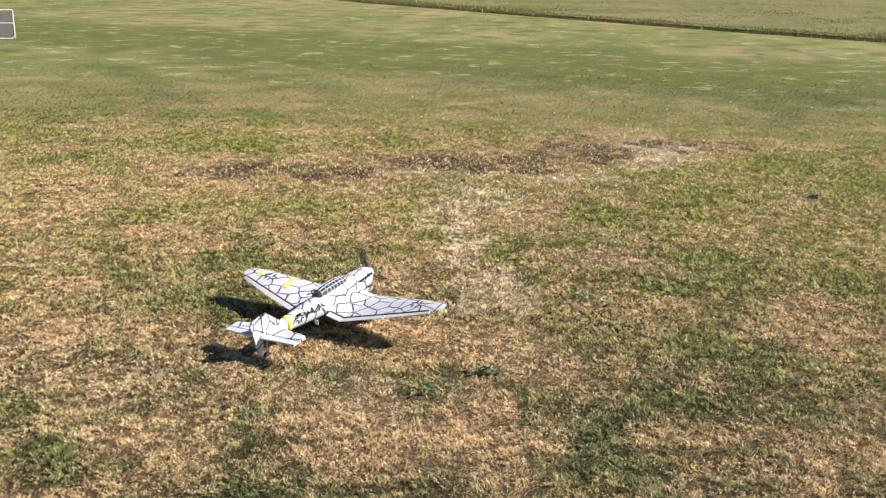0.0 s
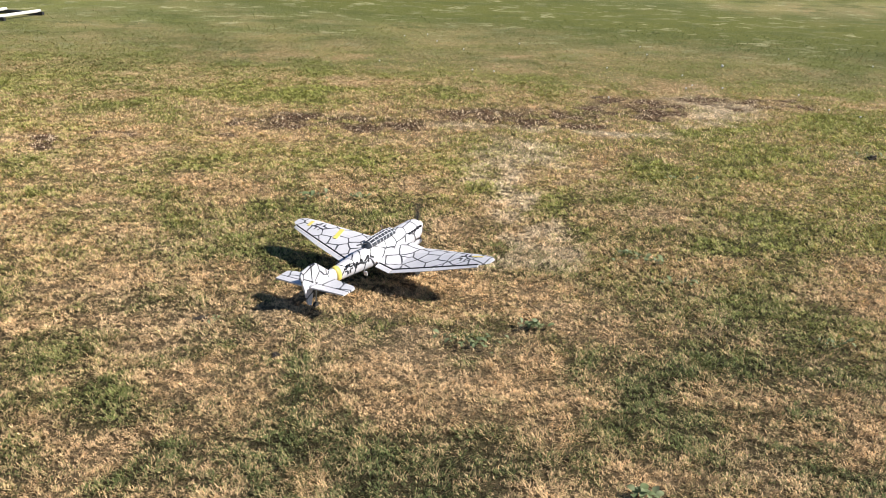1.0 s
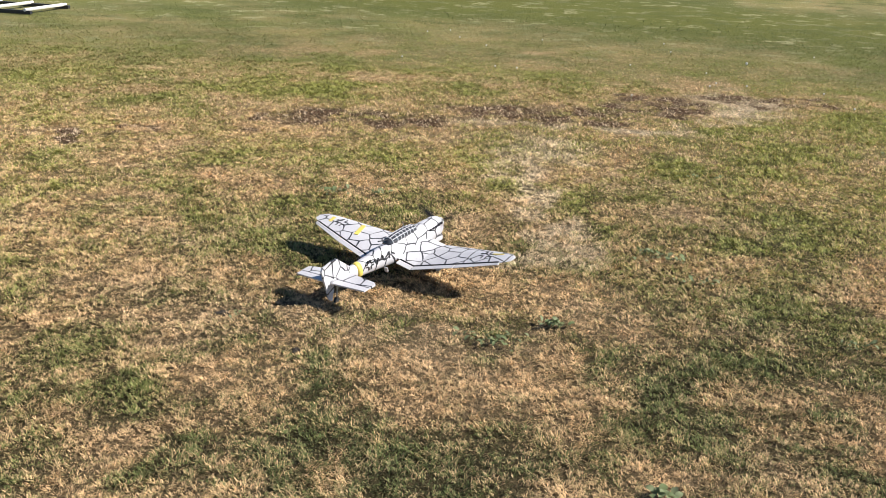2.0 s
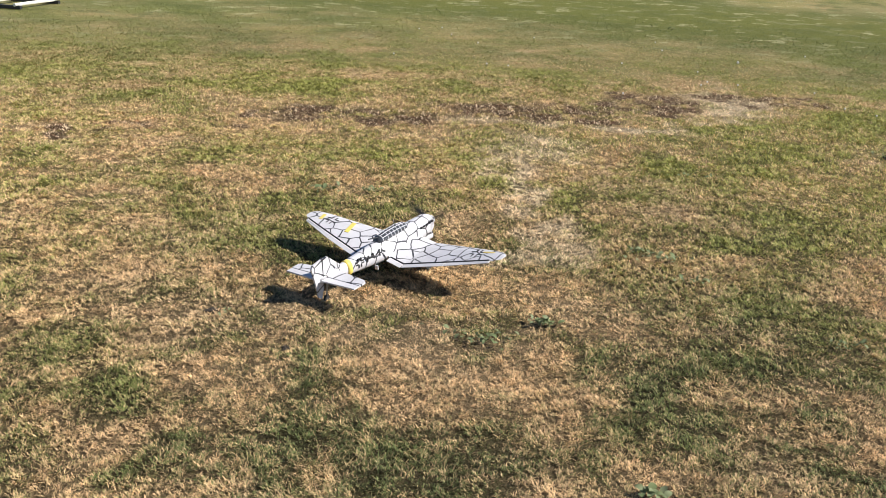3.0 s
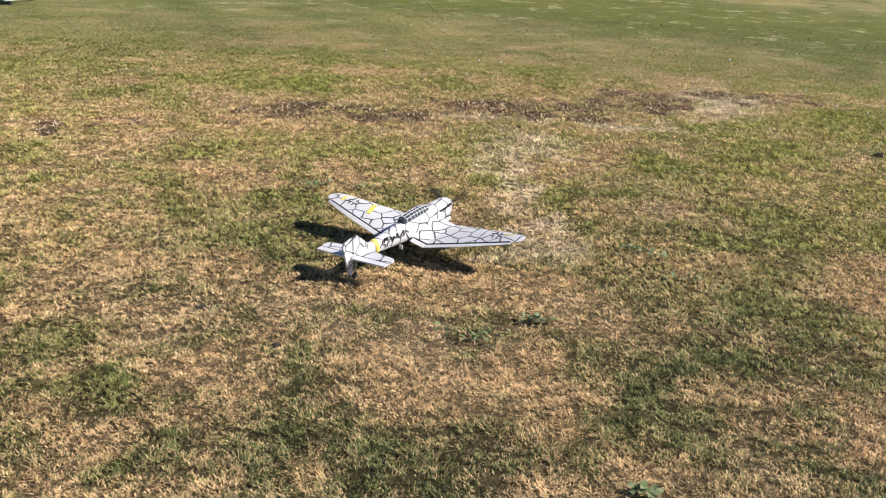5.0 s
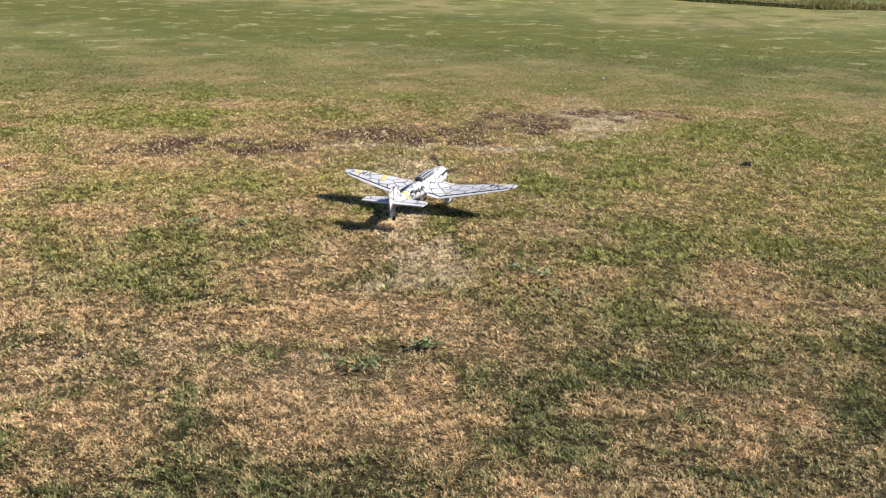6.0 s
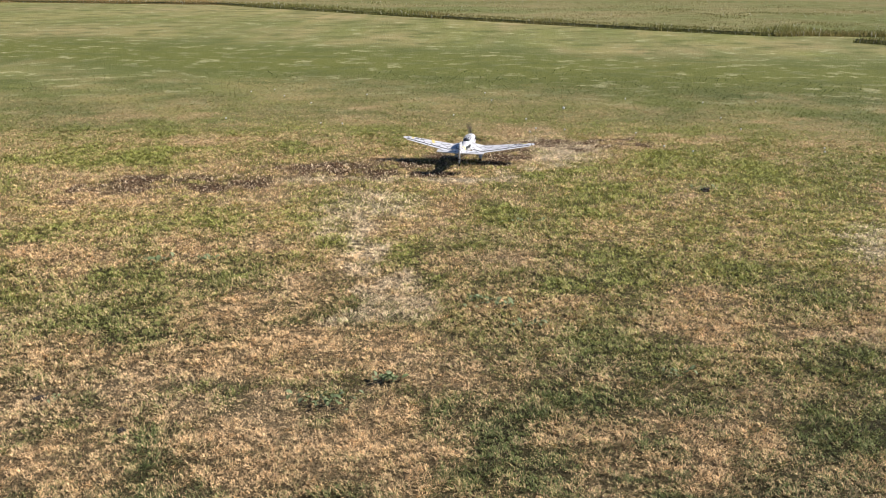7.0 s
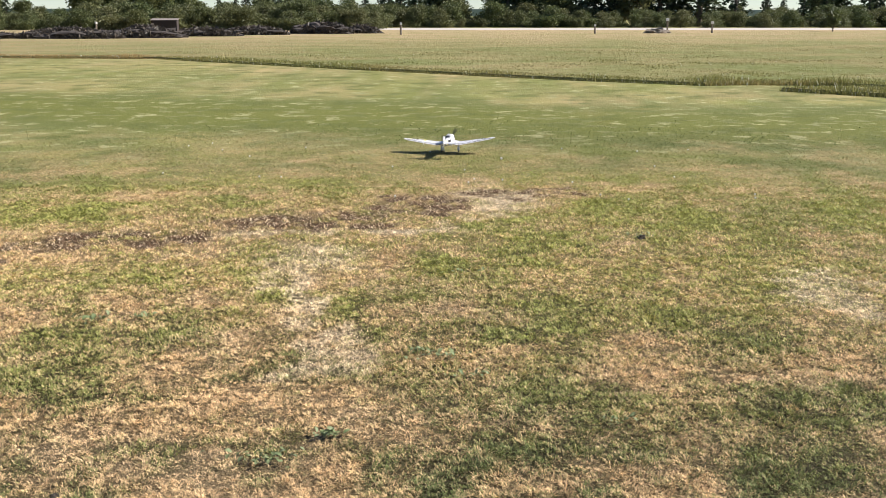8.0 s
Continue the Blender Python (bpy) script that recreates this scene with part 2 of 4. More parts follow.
# ---------------------------------------------------------------- lawn: where it is green, straw, pale and bare
GREENS_A = [(-1.53, 2.18, 0.06, 0.06), (-1.77, 2.26, 0.12, 0.15), (-1.1, 2.28, 0.19, 0.05), (-1.37, 2.31, 0.11, 0.12), (-1.25, 2.39, 0.1, 0.1),
            (-1.07, 2.49, 0.12, 0.13), (-0.49, 2.5, 0.11, 0.1), (-0.78, 2.51, 0.09, 0.11), (-0.22, 2.56, 0.1, 0.08), (-1.66, 2.64, 0.08, 0.09),
            (-1.47, 2.64, 0.06, 0.05), (-2.04, 2.65, 0.07, 0.15), (-0.69, 2.65, 0.08, 0.09), (-0.41, 2.69, 0.19, 0.16), (0.6, 2.75, 0.08, 0.07),
            (-1.76, 2.78, 0.14, 0.16), (0.12, 2.8, 0.17, 0.14), (-0.87, 2.85, 0.05, 0.07), (-0.08, 2.85, 0.05, 0.07), (-2.13, 2.86, 0.12, 0.2),
            (0.44, 2.98, 0.05, 0.06), (0.04, 2.99, 0.16, 0.13)]
GREENS_B = [(-1.57, 3.03, 0.07, 0.08), (-1.15, 3.06, 0.11, 0.14), (0.54, 3.06, 0.05, 0.08), (-2.1, 3.11, 0.15, 0.16), (-1.97, 3.18, 0.1, 0.11),
            (-1.51, 3.29, 0.06, 0.07), (1.32, 3.3, 0.18, 0.14), (0.47, 3.3, 0.05, 0.05), (0.69, 3.3, 0.04, 0.06), (0.09, 3.38, 0.11, 0.13),
            (1.15, 3.39, 0.12, 0.17), (-0.63, 3.41, 0.09, 0.07), (-1.01, 3.42, 0.09, 0.14), (-0.19, 3.46, 0.06, 0.14), (-1.95, 3.47, 0.04, 0.08),
            (0.28, 3.5, 0.16, 0.15), (-1.18, 3.54, 0.11, 0.11), (-0.3, 3.55, 0.07, 0.11), (-0.86, 3.59, 0.06, 0.11), (-0.13, 3.6, 0.04, 0.05),
            (-0.65, 3.62, 0.06, 0.05), (0.61, 3.64, 0.18, 0.18)]
GREENS_C = [(1.5, 3.71, 0.2, 0.2), (-0.36, 3.82, 0.05, 0.08), (1.09, 3.85, 0.08, 0.12), (0.2, 3.92, 0.08, 0.1), (0.65, 4, 0.21, 0.29),
            (-0.76, 4, 0.03, 0.04), (1.46, 4.02, 0.13, 0.14), (-1.29, 4.09, 0.08, 0.12), (1.82, 4.12, 0.1, 0.24), (-1.54, 4.16, 0.1, 0.19),
            (-2.6, 4.17, 0.06, 0.16), (0.48, 4.24, 0.22, 0.33), (-1.81, 4.26, 0.17, 0.26), (-0.94, 4.34, 0.08, 0.07), (-0.61, 4.34, 0.04, 0.06),
            (-0.78, 4.47, 0.08, 0.1), (-2.42, 4.47, 0.05, 0.1), (-2.88, 4.49, 0.08, 0.18), (-1.69, 4.56, 0.11, 0.17), (1.78, 4.72, 0.11, 0.15),
            (1.46, 4.73, 0.24, 0.22), (-1.58, 4.79, 0.25, 0.25)]
GREENS_D = [(-1.97, 4.82, 0.16, 0.23), (-3.28, 4.82, 0.11, 0.18), (-0.35, 4.84, 0.08, 0.11), (-0.06, 4.85, 0.06, 0.24), (-1.74, 4.97, 0.27, 0.18),
            (0.32, 5, 0.14, 0.12), (0.09, 5.06, 0.21, 0.21), (-1.34, 5.1, 0.14, 0.19), (-3.74, 5.14, 0.11, 0.45), (1.14, 5.17, 0.18, 0.23),
            (-2.74, 5.18, 0.11, 0.22), (-3.06, 5.26, 0.1, 0.16), (0.69, 5.32, 0.23, 0.28), (-1.47, 5.35, 0.15, 0.17), (-0.32, 5.38, 0.11, 0.15),
            (-0.56, 5.46, 0.19, 0.23), (-2.17, 5.56, 0.12, 0.2), (-2.61, 5.79, 0.1, 0.22), (-1.19, 5.95, 0.19, 0.41), (-1.78, 5.97, 0.3, 0.42),
            (-0.2, 6.06, 0.21, 0.37), (0.24, 6.26, 0.29, 0.44)]
GREENS_E = [(-0.06, 6.28, 0.26, 0.31), (-1.87, 6.34, 0.18, 0.36), (0.38, 6.55, 0.25, 0.41), (0.86, 7.25, 0.15, 0.2), (-4.13, 7.32, 0.15, 0.17),
            (0.43, 7.36, 0.23, 0.32), (0.65, 7.38, 0.23, 0.38), (2.13, 7.88, 0.27, 0.36), (3.3, 8.03, 0.27, 0.51), (-3.02, 8.16, 0.33, 0.42),
            (-1.67, 8.6, 0.23, 0.32), (-1.82, 8.63, 0.15, 0.25), (1.49, 8.68, 0.24, 0.4), (-1.04, 9.57, 0.47, 0.43), (-3.32, 9.57, 0.51, 0.33),
            (1.89, 9.86, 0.2, 0.25), (3.68, 11.02, 0.48, 0.43), (1.92, 11.98, 0.4, 0.36)]
GREENS = GREENS_A + GREENS_B + GREENS_C + GREENS_D + GREENS_E
STRAWS_A = [(-1.6, 2.12, 0.04, 0.05), (-1.25, 2.28, 0.04, 0.04), (-1.6, 2.29, 0.04, 0.05), (-1.65, 2.44, 0.12, 0.13), (-1.46, 2.47, 0.1, 0.07),
            (-0.05, 2.65, 0.05, 0.05), (0.11, 2.66, 0.07, 0.04), (-2.09, 2.71, 0.06, 0.05), (-1.41, 2.86, 0.14, 0.16), (-0.79, 2.93, 0.11, 0.14),
            (-0.55, 2.94, 0.11, 0.08), (-0.26, 2.98, 0.11, 0.11), (-2.32, 3.11, 0.11, 0.17), (0.64, 3.12, 0.08, 0.11), (-0.49, 3.17, 0.23, 0.15),
            (0.36, 3.22, 0.17, 0.12), (0.94, 3.24, 0.08, 0.08), (-0.85, 3.29, 0.1, 0.16), (-0.41, 3.3, 0.17, 0.11), (0.65, 3.34, 0.07, 0.12),
            (0.78, 3.39, 0.15, 0.13), (0.52, 3.42, 0.08, 0.09)]
STRAWS_B = [(0.93, 3.56, 0.12, 0.14), (-2.36, 3.62, 0.24, 0.24), (0.47, 3.73, 0.09, 0.06), (-1.38, 3.74, 0.12, 0.1), (-0.79, 3.74, 0.09, 0.13),
            (0.06, 3.8, 0.15, 0.2), (-1.79, 3.81, 0.16, 0.19), (-0.16, 3.82, 0.12, 0.16), (-1.22, 3.85, 0.11, 0.1), (1.42, 3.85, 0.06, 0.08),
            (-1.01, 4.02, 0.1, 0.12), (-2.83, 4.02, 0.18, 0.18), (-0.79, 4.05, 0.2, 0.28), (-0.38, 4.05, 0.21, 0.25), (1.26, 4.2, 0.07, 0.09),
            (1.31, 4.3, 0.1, 0.09), (-2.52, 4.32, 0.11, 0.2), (0.79, 4.4, 0.09, 0.14), (-3.16, 4.4, 0.18, 0.34), (1.87, 4.5, 0.11, 0.13),
            (-1.24, 4.56, 0.14, 0.14), (1.03, 4.62, 0.2, 0.22)]
STRAWS_C = [(0.9, 4.66, 0.11, 0.22), (-0.53, 4.74, 0.12, 0.19), (-3.01, 4.78, 0.23, 0.2), (-1.01, 4.79, 0.1, 0.16), (0.48, 4.87, 0.1, 0.11),
            (-2.27, 5.18, 0.12, 0.37), (-2.6, 5.23, 0.13, 0.21), (-2.39, 5.23, 0.1, 0.16), (-0.22, 5.45, 0.15, 0.17), (-3.38, 5.53, 0.3, 0.28),
            (-1.88, 5.54, 0.2, 0.26), (-0.78, 5.55, 0.16, 0.35), (0.05, 5.55, 0.1, 0.15), (-1.48, 5.69, 0.12, 0.15), (1.54, 5.69, 0.11, 0.13),
            (1.49, 5.96, 0.16, 0.26), (-4.28, 5.99, 0.13, 0.34), (-3.35, 6.23, 0.44, 0.52), (-0.38, 6.42, 0.13, 0.2), (-2.53, 6.54, 0.23, 0.21),
            (-2.81, 6.55, 0.15, 0.35), (-4.07, 6.57, 0.28, 0.27)]
STRAWS_D = [(-1.68, 6.62, 0.16, 0.37), (0.06, 6.68, 0.12, 0.13), (0.82, 6.7, 0.14, 0.17), (1.12, 7.1, 0.2, 0.23), (-3.1, 7.12, 0.38, 0.28),
            (2.79, 7.62, 0.15, 0.29), (0.98, 7.74, 0.19, 0.2), (-2.37, 8.01, 0.27, 0.32), (-2.79, 8.77, 0.21, 0.34), (-2.4, 9.1, 0.25, 0.24),
            (2.04, 9.47, 0.19, 0.31), (4.01, 9.5, 0.19, 0.62), (1.7, 9.53, 0.17, 0.26), (3.21, 9.57, 0.39, 0.41), (0.2, 9.84, 0.27, 0.32),
            (-4.05, 10.3, 0.24, 0.38), (2.96, 10.41, 0.35, 0.38), (-3.22, 10.52, 0.18, 0.24), (-1.51, 11.14, 0.15, 0.18), (5.29, 12.61, 0.29, 0.32),
            (3.44, 12.61, 0.29, 0.31)]
STRAWS = STRAWS_A + STRAWS_B + STRAWS_C + STRAWS_D
PALES = [(-0.66, 4.35, 0.09, 0.11), (-0.59, 4.56, 0.13, 0.19), (-0.37, 4.56, 0.13, 0.17), (-0.54, 4.85, 0.12, 0.18), (-0.76, 5.32, 0.1, 0.29),
         (2.39, 5.54, 0.13, 0.32), (-0.89, 5.8, 0.11, 0.43), (2.3, 5.88, 0.28, 0.37), (-0.91, 6.47, 0.25, 0.53), (-1.22, 7.39, 0.31, 0.19),
         (-0.19, 7.5, 0.42, 0.14), (0.48, 7.97, 0.17, 0.13), (0.45, 8.87, 0.33, 0.54)]
SOILS = [(-4.01, 5.93, 0.15, 0.09), (-3.66, 6.3, 0.07, 0.08), (-2.85, 6.76, 0.14, 0.11), (-2.71, 7.08, 0.15, 0.15), (-2.22, 7.09, 0.2, 0.15),
         (-1.81, 7.2, 0.15, 0.11), (-1.42, 7.63, 0.32, 0.17), (-0.91, 7.93, 0.3, 0.27), (0.02, 8.32, 0.14, 0.13), (-0.22, 8.52, 0.24, 0.23),
         (0.7, 9.08, 0.41, 0.2)]


def lawn_state(x, y):
    """How dry, fresh, pale and bare the lawn is at each place, 0 to 1, and how far it lies beyond the near blades."""
    r = np.hypot(x, y)
    far = np.clip((r - 9.0) / 4.5, 0, 1)
    noise_a = 0.38 * value_noise(x, y, 0.33, 1) + 0.34 * value_noise(x, y, 0.13, 2) + 0.28 * value_noise(x, y, 0.05, 3)
    noise_b = 0.35 * value_noise(x, y, 2.6, 4) + 0.35 * value_noise(x, y, 0.8, 5) + 0.30 * value_noise(x, y, 0.35, 15)
    pale = blobs(x, y, PALES)
    green = blobs(x, y, GREENS)
    straw = blobs(x, y, STRAWS)
    base = 0.60 - 0.035 * np.clip(r - 4, 0, 5) - 0.13 * np.clip((x + 0.2) / 1.5, 0, 1)
    dry = (base + 1.15 * (noise_a - 0.5)) * (1 - far) + far * (0.27 + 0.8 * (noise_b - 0.5))
    dry = dry - (0.34 - 0.12 * np.clip((r - 3.5) / 4, 0, 1)) * green * (1 - 0.4 * straw) + 0.22 * straw + 0.24 * pale
    band = np.clip(1.3 * blobs(x, y, SOILS, 1.6), 0, 1)
    dry = dry + 0.22 * blobs(x, y, SOILS, 3.2)
    soil = np.clip(band * (0.55 * value_noise(x, y, 0.13, 6) + 0.45 * value_noise(x, y, 0.05, 10)) * 3.4 - 0.72, 0, 1)
    swath = np.exp(-((y + 0.22 * x - 15.6 - 1.2 * value_noise(x, y, 4, 9)) / 2.6) ** 4)
    fresh = np.clip((r - 3.3) / 3.0, 0, 0.95) - 0.5 * np.clip((r - 8.5) / 3.0, 0, 1) + 0.5 * (value_noise(x, y, 0.9, 7) - 0.45) - 0.85 * swath
    dry = dry - 0.22 * swath
    return np.clip(dry, 0, 1), np.clip(fresh, 0, 1), np.clip(pale + 0.5 * (value_noise(x, y, 0.35, 8) - 0.55), 0, 1), soil, far, swath


def turfed(x, y):
    """Where single blades stand, 0 to 1: the stretch of lawn in front of the standpoint, thinning out at its rims."""
    side = np.minimum(x + 0.88 * y + 0.5, 0.55 * y + 0.5 - x)
    return np.clip(side / 0.5, 0, 1) * np.clip((y - 1.7) / 0.3, 0, 1) * np.clip((16.5 - np.hypot(x, y)) / 7.5, 0, 1) ** 2


def spread(a, b, step, limits, growth=1.22):
    """Even steps from a to b, growing steps beyond, out to the limits."""
    out = list(np.arange(a, b + step / 2, step))
    for end, sign in ((limits[1], 1), (limits[0], -1)):
        p, s = (out[-1] if sign > 0 else out[0]), step
        while abs(p) < abs(end):
            s *= growth
            p += sign * s
            out.append(p) if sign > 0 else out.insert(0, p)
    return np.array(out)


def attribute(me, name, values):
    me.attributes.new(name, "FLOAT", "POINT").data.foreach_set("value", np.asarray(values, dtype=np.float32))


def make_ground():
    xs, ys = spread(-6.5, 6.0, 0.07, (-1600, 1600)), spread(-4.0, 13.0, 0.07, (-1600, 1600))
    X, Y = np.meshgrid(xs, ys)
    x, y = X.ravel(), Y.ravel()
    near = np.clip(1 - np.hypot(x, y - 5) / 40, 0, 1)
    z = (0.012 * (value_noise(x, y, 0.5, 21) - 0.6) + 0.006 * (value_noise(x, y, 0.16, 22) - 0.6)) * near - 0.004
    w, h = len(xs), len(ys)
    i = (np.arange(h - 1)[:, None] * w + np.arange(w - 1)[None]).ravel()
    me = bpy.data.meshes.new("ground")
    me.from_pydata(np.stack([x, y, z], 1), [], np.stack([i, i + 1, i + 1 + w, i + w], 1))
    for name, v in zip(("dry", "fresh", "pale", "soil", "far", "lush"), lawn_state(x, y)):
        attribute(me, name, v)
    r = np.hypot(x, y)
    around = np.clip((0.5 - np.minimum(x + 0.88 * y + 0.5, 0.55 * y + 0.5 - x)) / 0.5, 0, 1)
    around = np.maximum(around, np.clip((2.0 - y) / 0.3, 0, 1)) * np.clip((16 - r) / 7, 0, 1)
    # Painted gap shade: strongest near, weaker farther off and around the bladed stretch.
    attribute(me, "turf_shade", np.maximum(turfed(x, y) * (1 - 0.55 * np.clip((r - 4.5) / 5.5, 0, 1)), 0.62 * around))
    me.materials.append(M_LAWN)
    me.polygons.foreach_set("use_smooth", [True] * len(me.polygons))
    return tagged(new("ground", me), "mown lawn, patchy green and straw-dry, with bare earth streaks", "ground", kind="structure")


make_ground()


def blades(name, x, y, height, width, lean, attrs, z0=0.0, material=None, rng=None):
    """Many grass blades in one mesh: each a bent strip of a quad and a tip."""
    k = len(x)
    turn = rng.uniform(0, 2 * np.pi, k)
    dx, dy = np.cos(turn), np.sin(turn)
    to = turn + rng.uniform(0.9, 2.2, k)
    lx, ly = np.cos(to) * lean * height, np.sin(to) * lean * height
    up = height * np.sqrt(np.clip(1 - lean * lean, 0.05, 1))
    P = np.empty((k, 5, 3), dtype=np.float32)
    z0 = np.broadcast_to(z0, (k,))
    for c, (s, q, t) in enumerate(((-0.5, 0, 0), (0.5, 0, 0), (0.4, 0.4, 0.6), (-0.4, 0.4, 0.6), (0, 1.0, 1.0))):
        P[:, c, 0] = x + dx * width * s + lx * q
        P[:, c, 1] = y + dy * width * s + ly * q
        P[:, c, 2] = z0 + up * t - 0.003
    me = bpy.data.meshes.new(name)
    me.vertices.add(k * 5)
    me.vertices.foreach_set("co", P.ravel())
    base = (np.arange(k) * 5)[:, None]
    loops = (base + np.array([[0, 1, 2, 3, 3, 2, 4]])).ravel().astype(np.int32)
    me.loops.add(len(loops))
    me.loops.foreach_set("vertex_index", loops)
    me.polygons.add(k * 2)
    starts = (np.arange(k)[:, None] * 7 + np.array([[0, 4]])).ravel().astype(np.int32)
    me.polygons.foreach_set("loop_start", starts)
    me.update(calc_edges=True)
    for key, v in attrs.items():
        attribute(me, key, np.repeat(v, 5))
    me.materials.append(material)
    return new(name, me)


def turf_blades(x, y, height, width, lean, turn, attrs):
    """Short leaves of the lawn in one mesh: each a bent lozenge of two triangles."""
    k = len(x)
    ox, oy = np.cos(turn), np.sin(turn)
    lx, ly = ox * lean * height, oy * lean * height
    up = height * np.sqrt(np.clip(1 - lean * lean, 0.02, 1))
    P = np.empty((k, 4, 3), dtype=np.float32)
    for c, (s, q, t) in enumerate(((0, 0, 0), (0.5, 0.42, 0.66), (-0.5, 0.42, 0.66), (0, 1.0, 0.95))):
        P[:, c, 0] = x - oy * width * s + lx * q
        P[:, c, 1] = y + ox * width * s + ly * q
        P[:, c, 2] = up * t - 0.003
    me = bpy.data.meshes.new("grass")
    me.vertices.add(k * 4)
    me.vertices.foreach_set("co", P.ravel())
    loops = ((np.arange(k) * 4)[:, None] + np.array([[0, 1, 2, 2, 1, 3]])).ravel().astype(np.int32)
    me.loops.add(len(loops))
    me.loops.foreach_set("vertex_index", loops)
    me.polygons.add(k * 2)
    me.polygons.foreach_set("loop_start", (np.arange(k * 2) * 3).astype(np.int32))
    me.update(calc_edges=True)
    for key, v in attrs.items():
        attribute(me, key, np.repeat(v, 4))
    me.materials.append(M_BLADE)
    return new("grass", me)


def lawn_blades(y0, y1, density, size, seed):
    """Leaves over one strip of the lawn."""
    rng = np.random.default_rng(seed)
    x0, x1 = -0.88 * y1 - 0.5, 0.55 * y1 + 0.5
    k = int((x1 - x0) * (y1 - y0) * density)
    x, y = rng.uniform(x0, x1, k), rng.uniform(y0, y1, k)
    keep = rng.random(k) < turfed(x, y)
    x, y = x[keep], y[keep]
    dry, fresh, pale, soil, far, swath = lawn_state(x, y)
    even = np.clip((y - 7.0) / 4.0, 0, 1)  # thicker, more even sward farther off
    clump = 0.50 * value_noise(x, y, 0.0105, 33) + 0.32 * value_noise(x, y, 0.020, 34) + 0.18 * value_noise(x, y, 0.055, 36)
    keep = rng.random(len(x)) > 0.45 * soil + (0.92 - 0.5 * even) * np.clip((0.50 - clump) / 0.10, 0, 1)
    x, y, dry, fresh, pale, soil, clump = (v[keep] for v in (x, y, dry, fresh, pale, soil, clump))
    k = len(x)
    tuft = 0.55 + 0.9 * value_noise(x, y, 0.09, 31)
    h = size * tuft * rng.uniform(0.6, 1.4, k) * (1.15 - 0.25 * dry)
    lean = np.clip(0.55 + 0.2 * np.clip((y - 7.0) / 4.0, 0, 1) + 0.38 * rng.random(k) + 0.22 * dry * rng.random(k), 0.05, 0.985)
    # neighbours in a tuft lie much the same way
    turn = 9.0 * value_noise(x, y, 0.06, 35) + rng.normal(0, 1.3, k)
    w = np.maximum(size * rng.uniform(0.12, 0.24, k), np.hypot(x, y) * rng.uniform(0.0006, 0.0011, k))
    ob = turf_blades(x, y, h, w, lean, turn, {"dry": dry, "fresh": fresh, "pale": pale, "soil": soil, "tone": np.clip((clump - 0.34) / 0.36, 0, 1),
                                                "even": np.clip((np.hypot(x, y) - 7.5) / 4.5, 0, 0.85)})
    return tagged(ob, "short matted grass leaves, green and straw-coloured, on the lawn", "grass", kind="stuff")


# ---------------------------------------------------------------- meadow, track and far ground
MEADOW = [(-140, 42.0), (-40, 39.5), (-16.3, 38.2), (-10.6, 37.6), (-5.0, 32.3), (-0.4, 28.3), (3.0, 25.4), (6.0, 23.35), (6.9, 23.9), (9.0, 23.3),
          (14.0, 19.0), (40, 2.0), (140, -20), (140, 101), (-140, 101)]
ISLAND = [(7.25, 21.75), (8.7, 20.1), (12.0, 16.6), (30, 2.0), (36, 2.0), (13.0, 18.3), (8.9, 22.2)]


def inside(x, y, ring):
    hit = np.zeros(len(x), dtype=bool)
    for (ax, ay), (bx, by) in zip(ring, ring[1:] + ring[:1]):
        if ay != by:
            hit ^= ((ay > y) != (by > y)) & (x < (bx - ax) * (y - ay) / (by - ay) + ax)
    return hit


def make_sheet(name, ring, z, material, label, category, drier=False):
    bm = bmesh.new()
    f = bm.faces.new([bm.verts.new((x, y, z)) for x, y in ring])
    if z > 0.05:
        r = bmesh.ops.extrude_face_region(bm, geom=[f])
        for v in r["geom"]:
            if isinstance(v, bmesh.types.BMVert):
                v.co.z = -0.02
    bmesh.ops.triangulate(bm, faces=bm.faces[:])
    for _ in range(4):
        bmesh.ops.subdivide_edges(bm, edges=[e for e in bm.edges if e.calc_length() > 4], cuts=1)
    me = mesh_of(name, bm, material)
    co = np.array([v.co[:] for v in me.vertices])
    attribute(me, "dry", np.clip((np.hypot(co[:, 0], co[:, 1]) - 46) / 40 - co[:, 0] * 0.009, 0, 1))
    return tagged(new(name, me), label, category, kind="structure")


for k, (y0, y1, density, size) in enumerate(((1.7, 3.2, 62000, 0.0145), (3.2, 4.6, 46000, 0.0155), (4.6, 6.6, 30000, 0.0175), (6.6, 9.5, 13000, 0.022), (9.5, 16.5, 4600, 0.026))):
    lawn_blades(y0, y1, density, size, 50 + k)


make_sheet("meadow", MEADOW, 0.070, M_MEADOW, "rough unmown meadow, green then straw-brown", "ground")
make_sheet("meadow", ISLAND, 0.070, M_MEADOW, "rough unmown meadow corner beside the lawn", "ground")
make_sheet("track", [(-26, 99), (-6, 102.5), (140, 101.5), (140, 121), (-5, 120), (-26, 108)], 0.016, M_ROAD, "pale gravel track along the trees", "road")


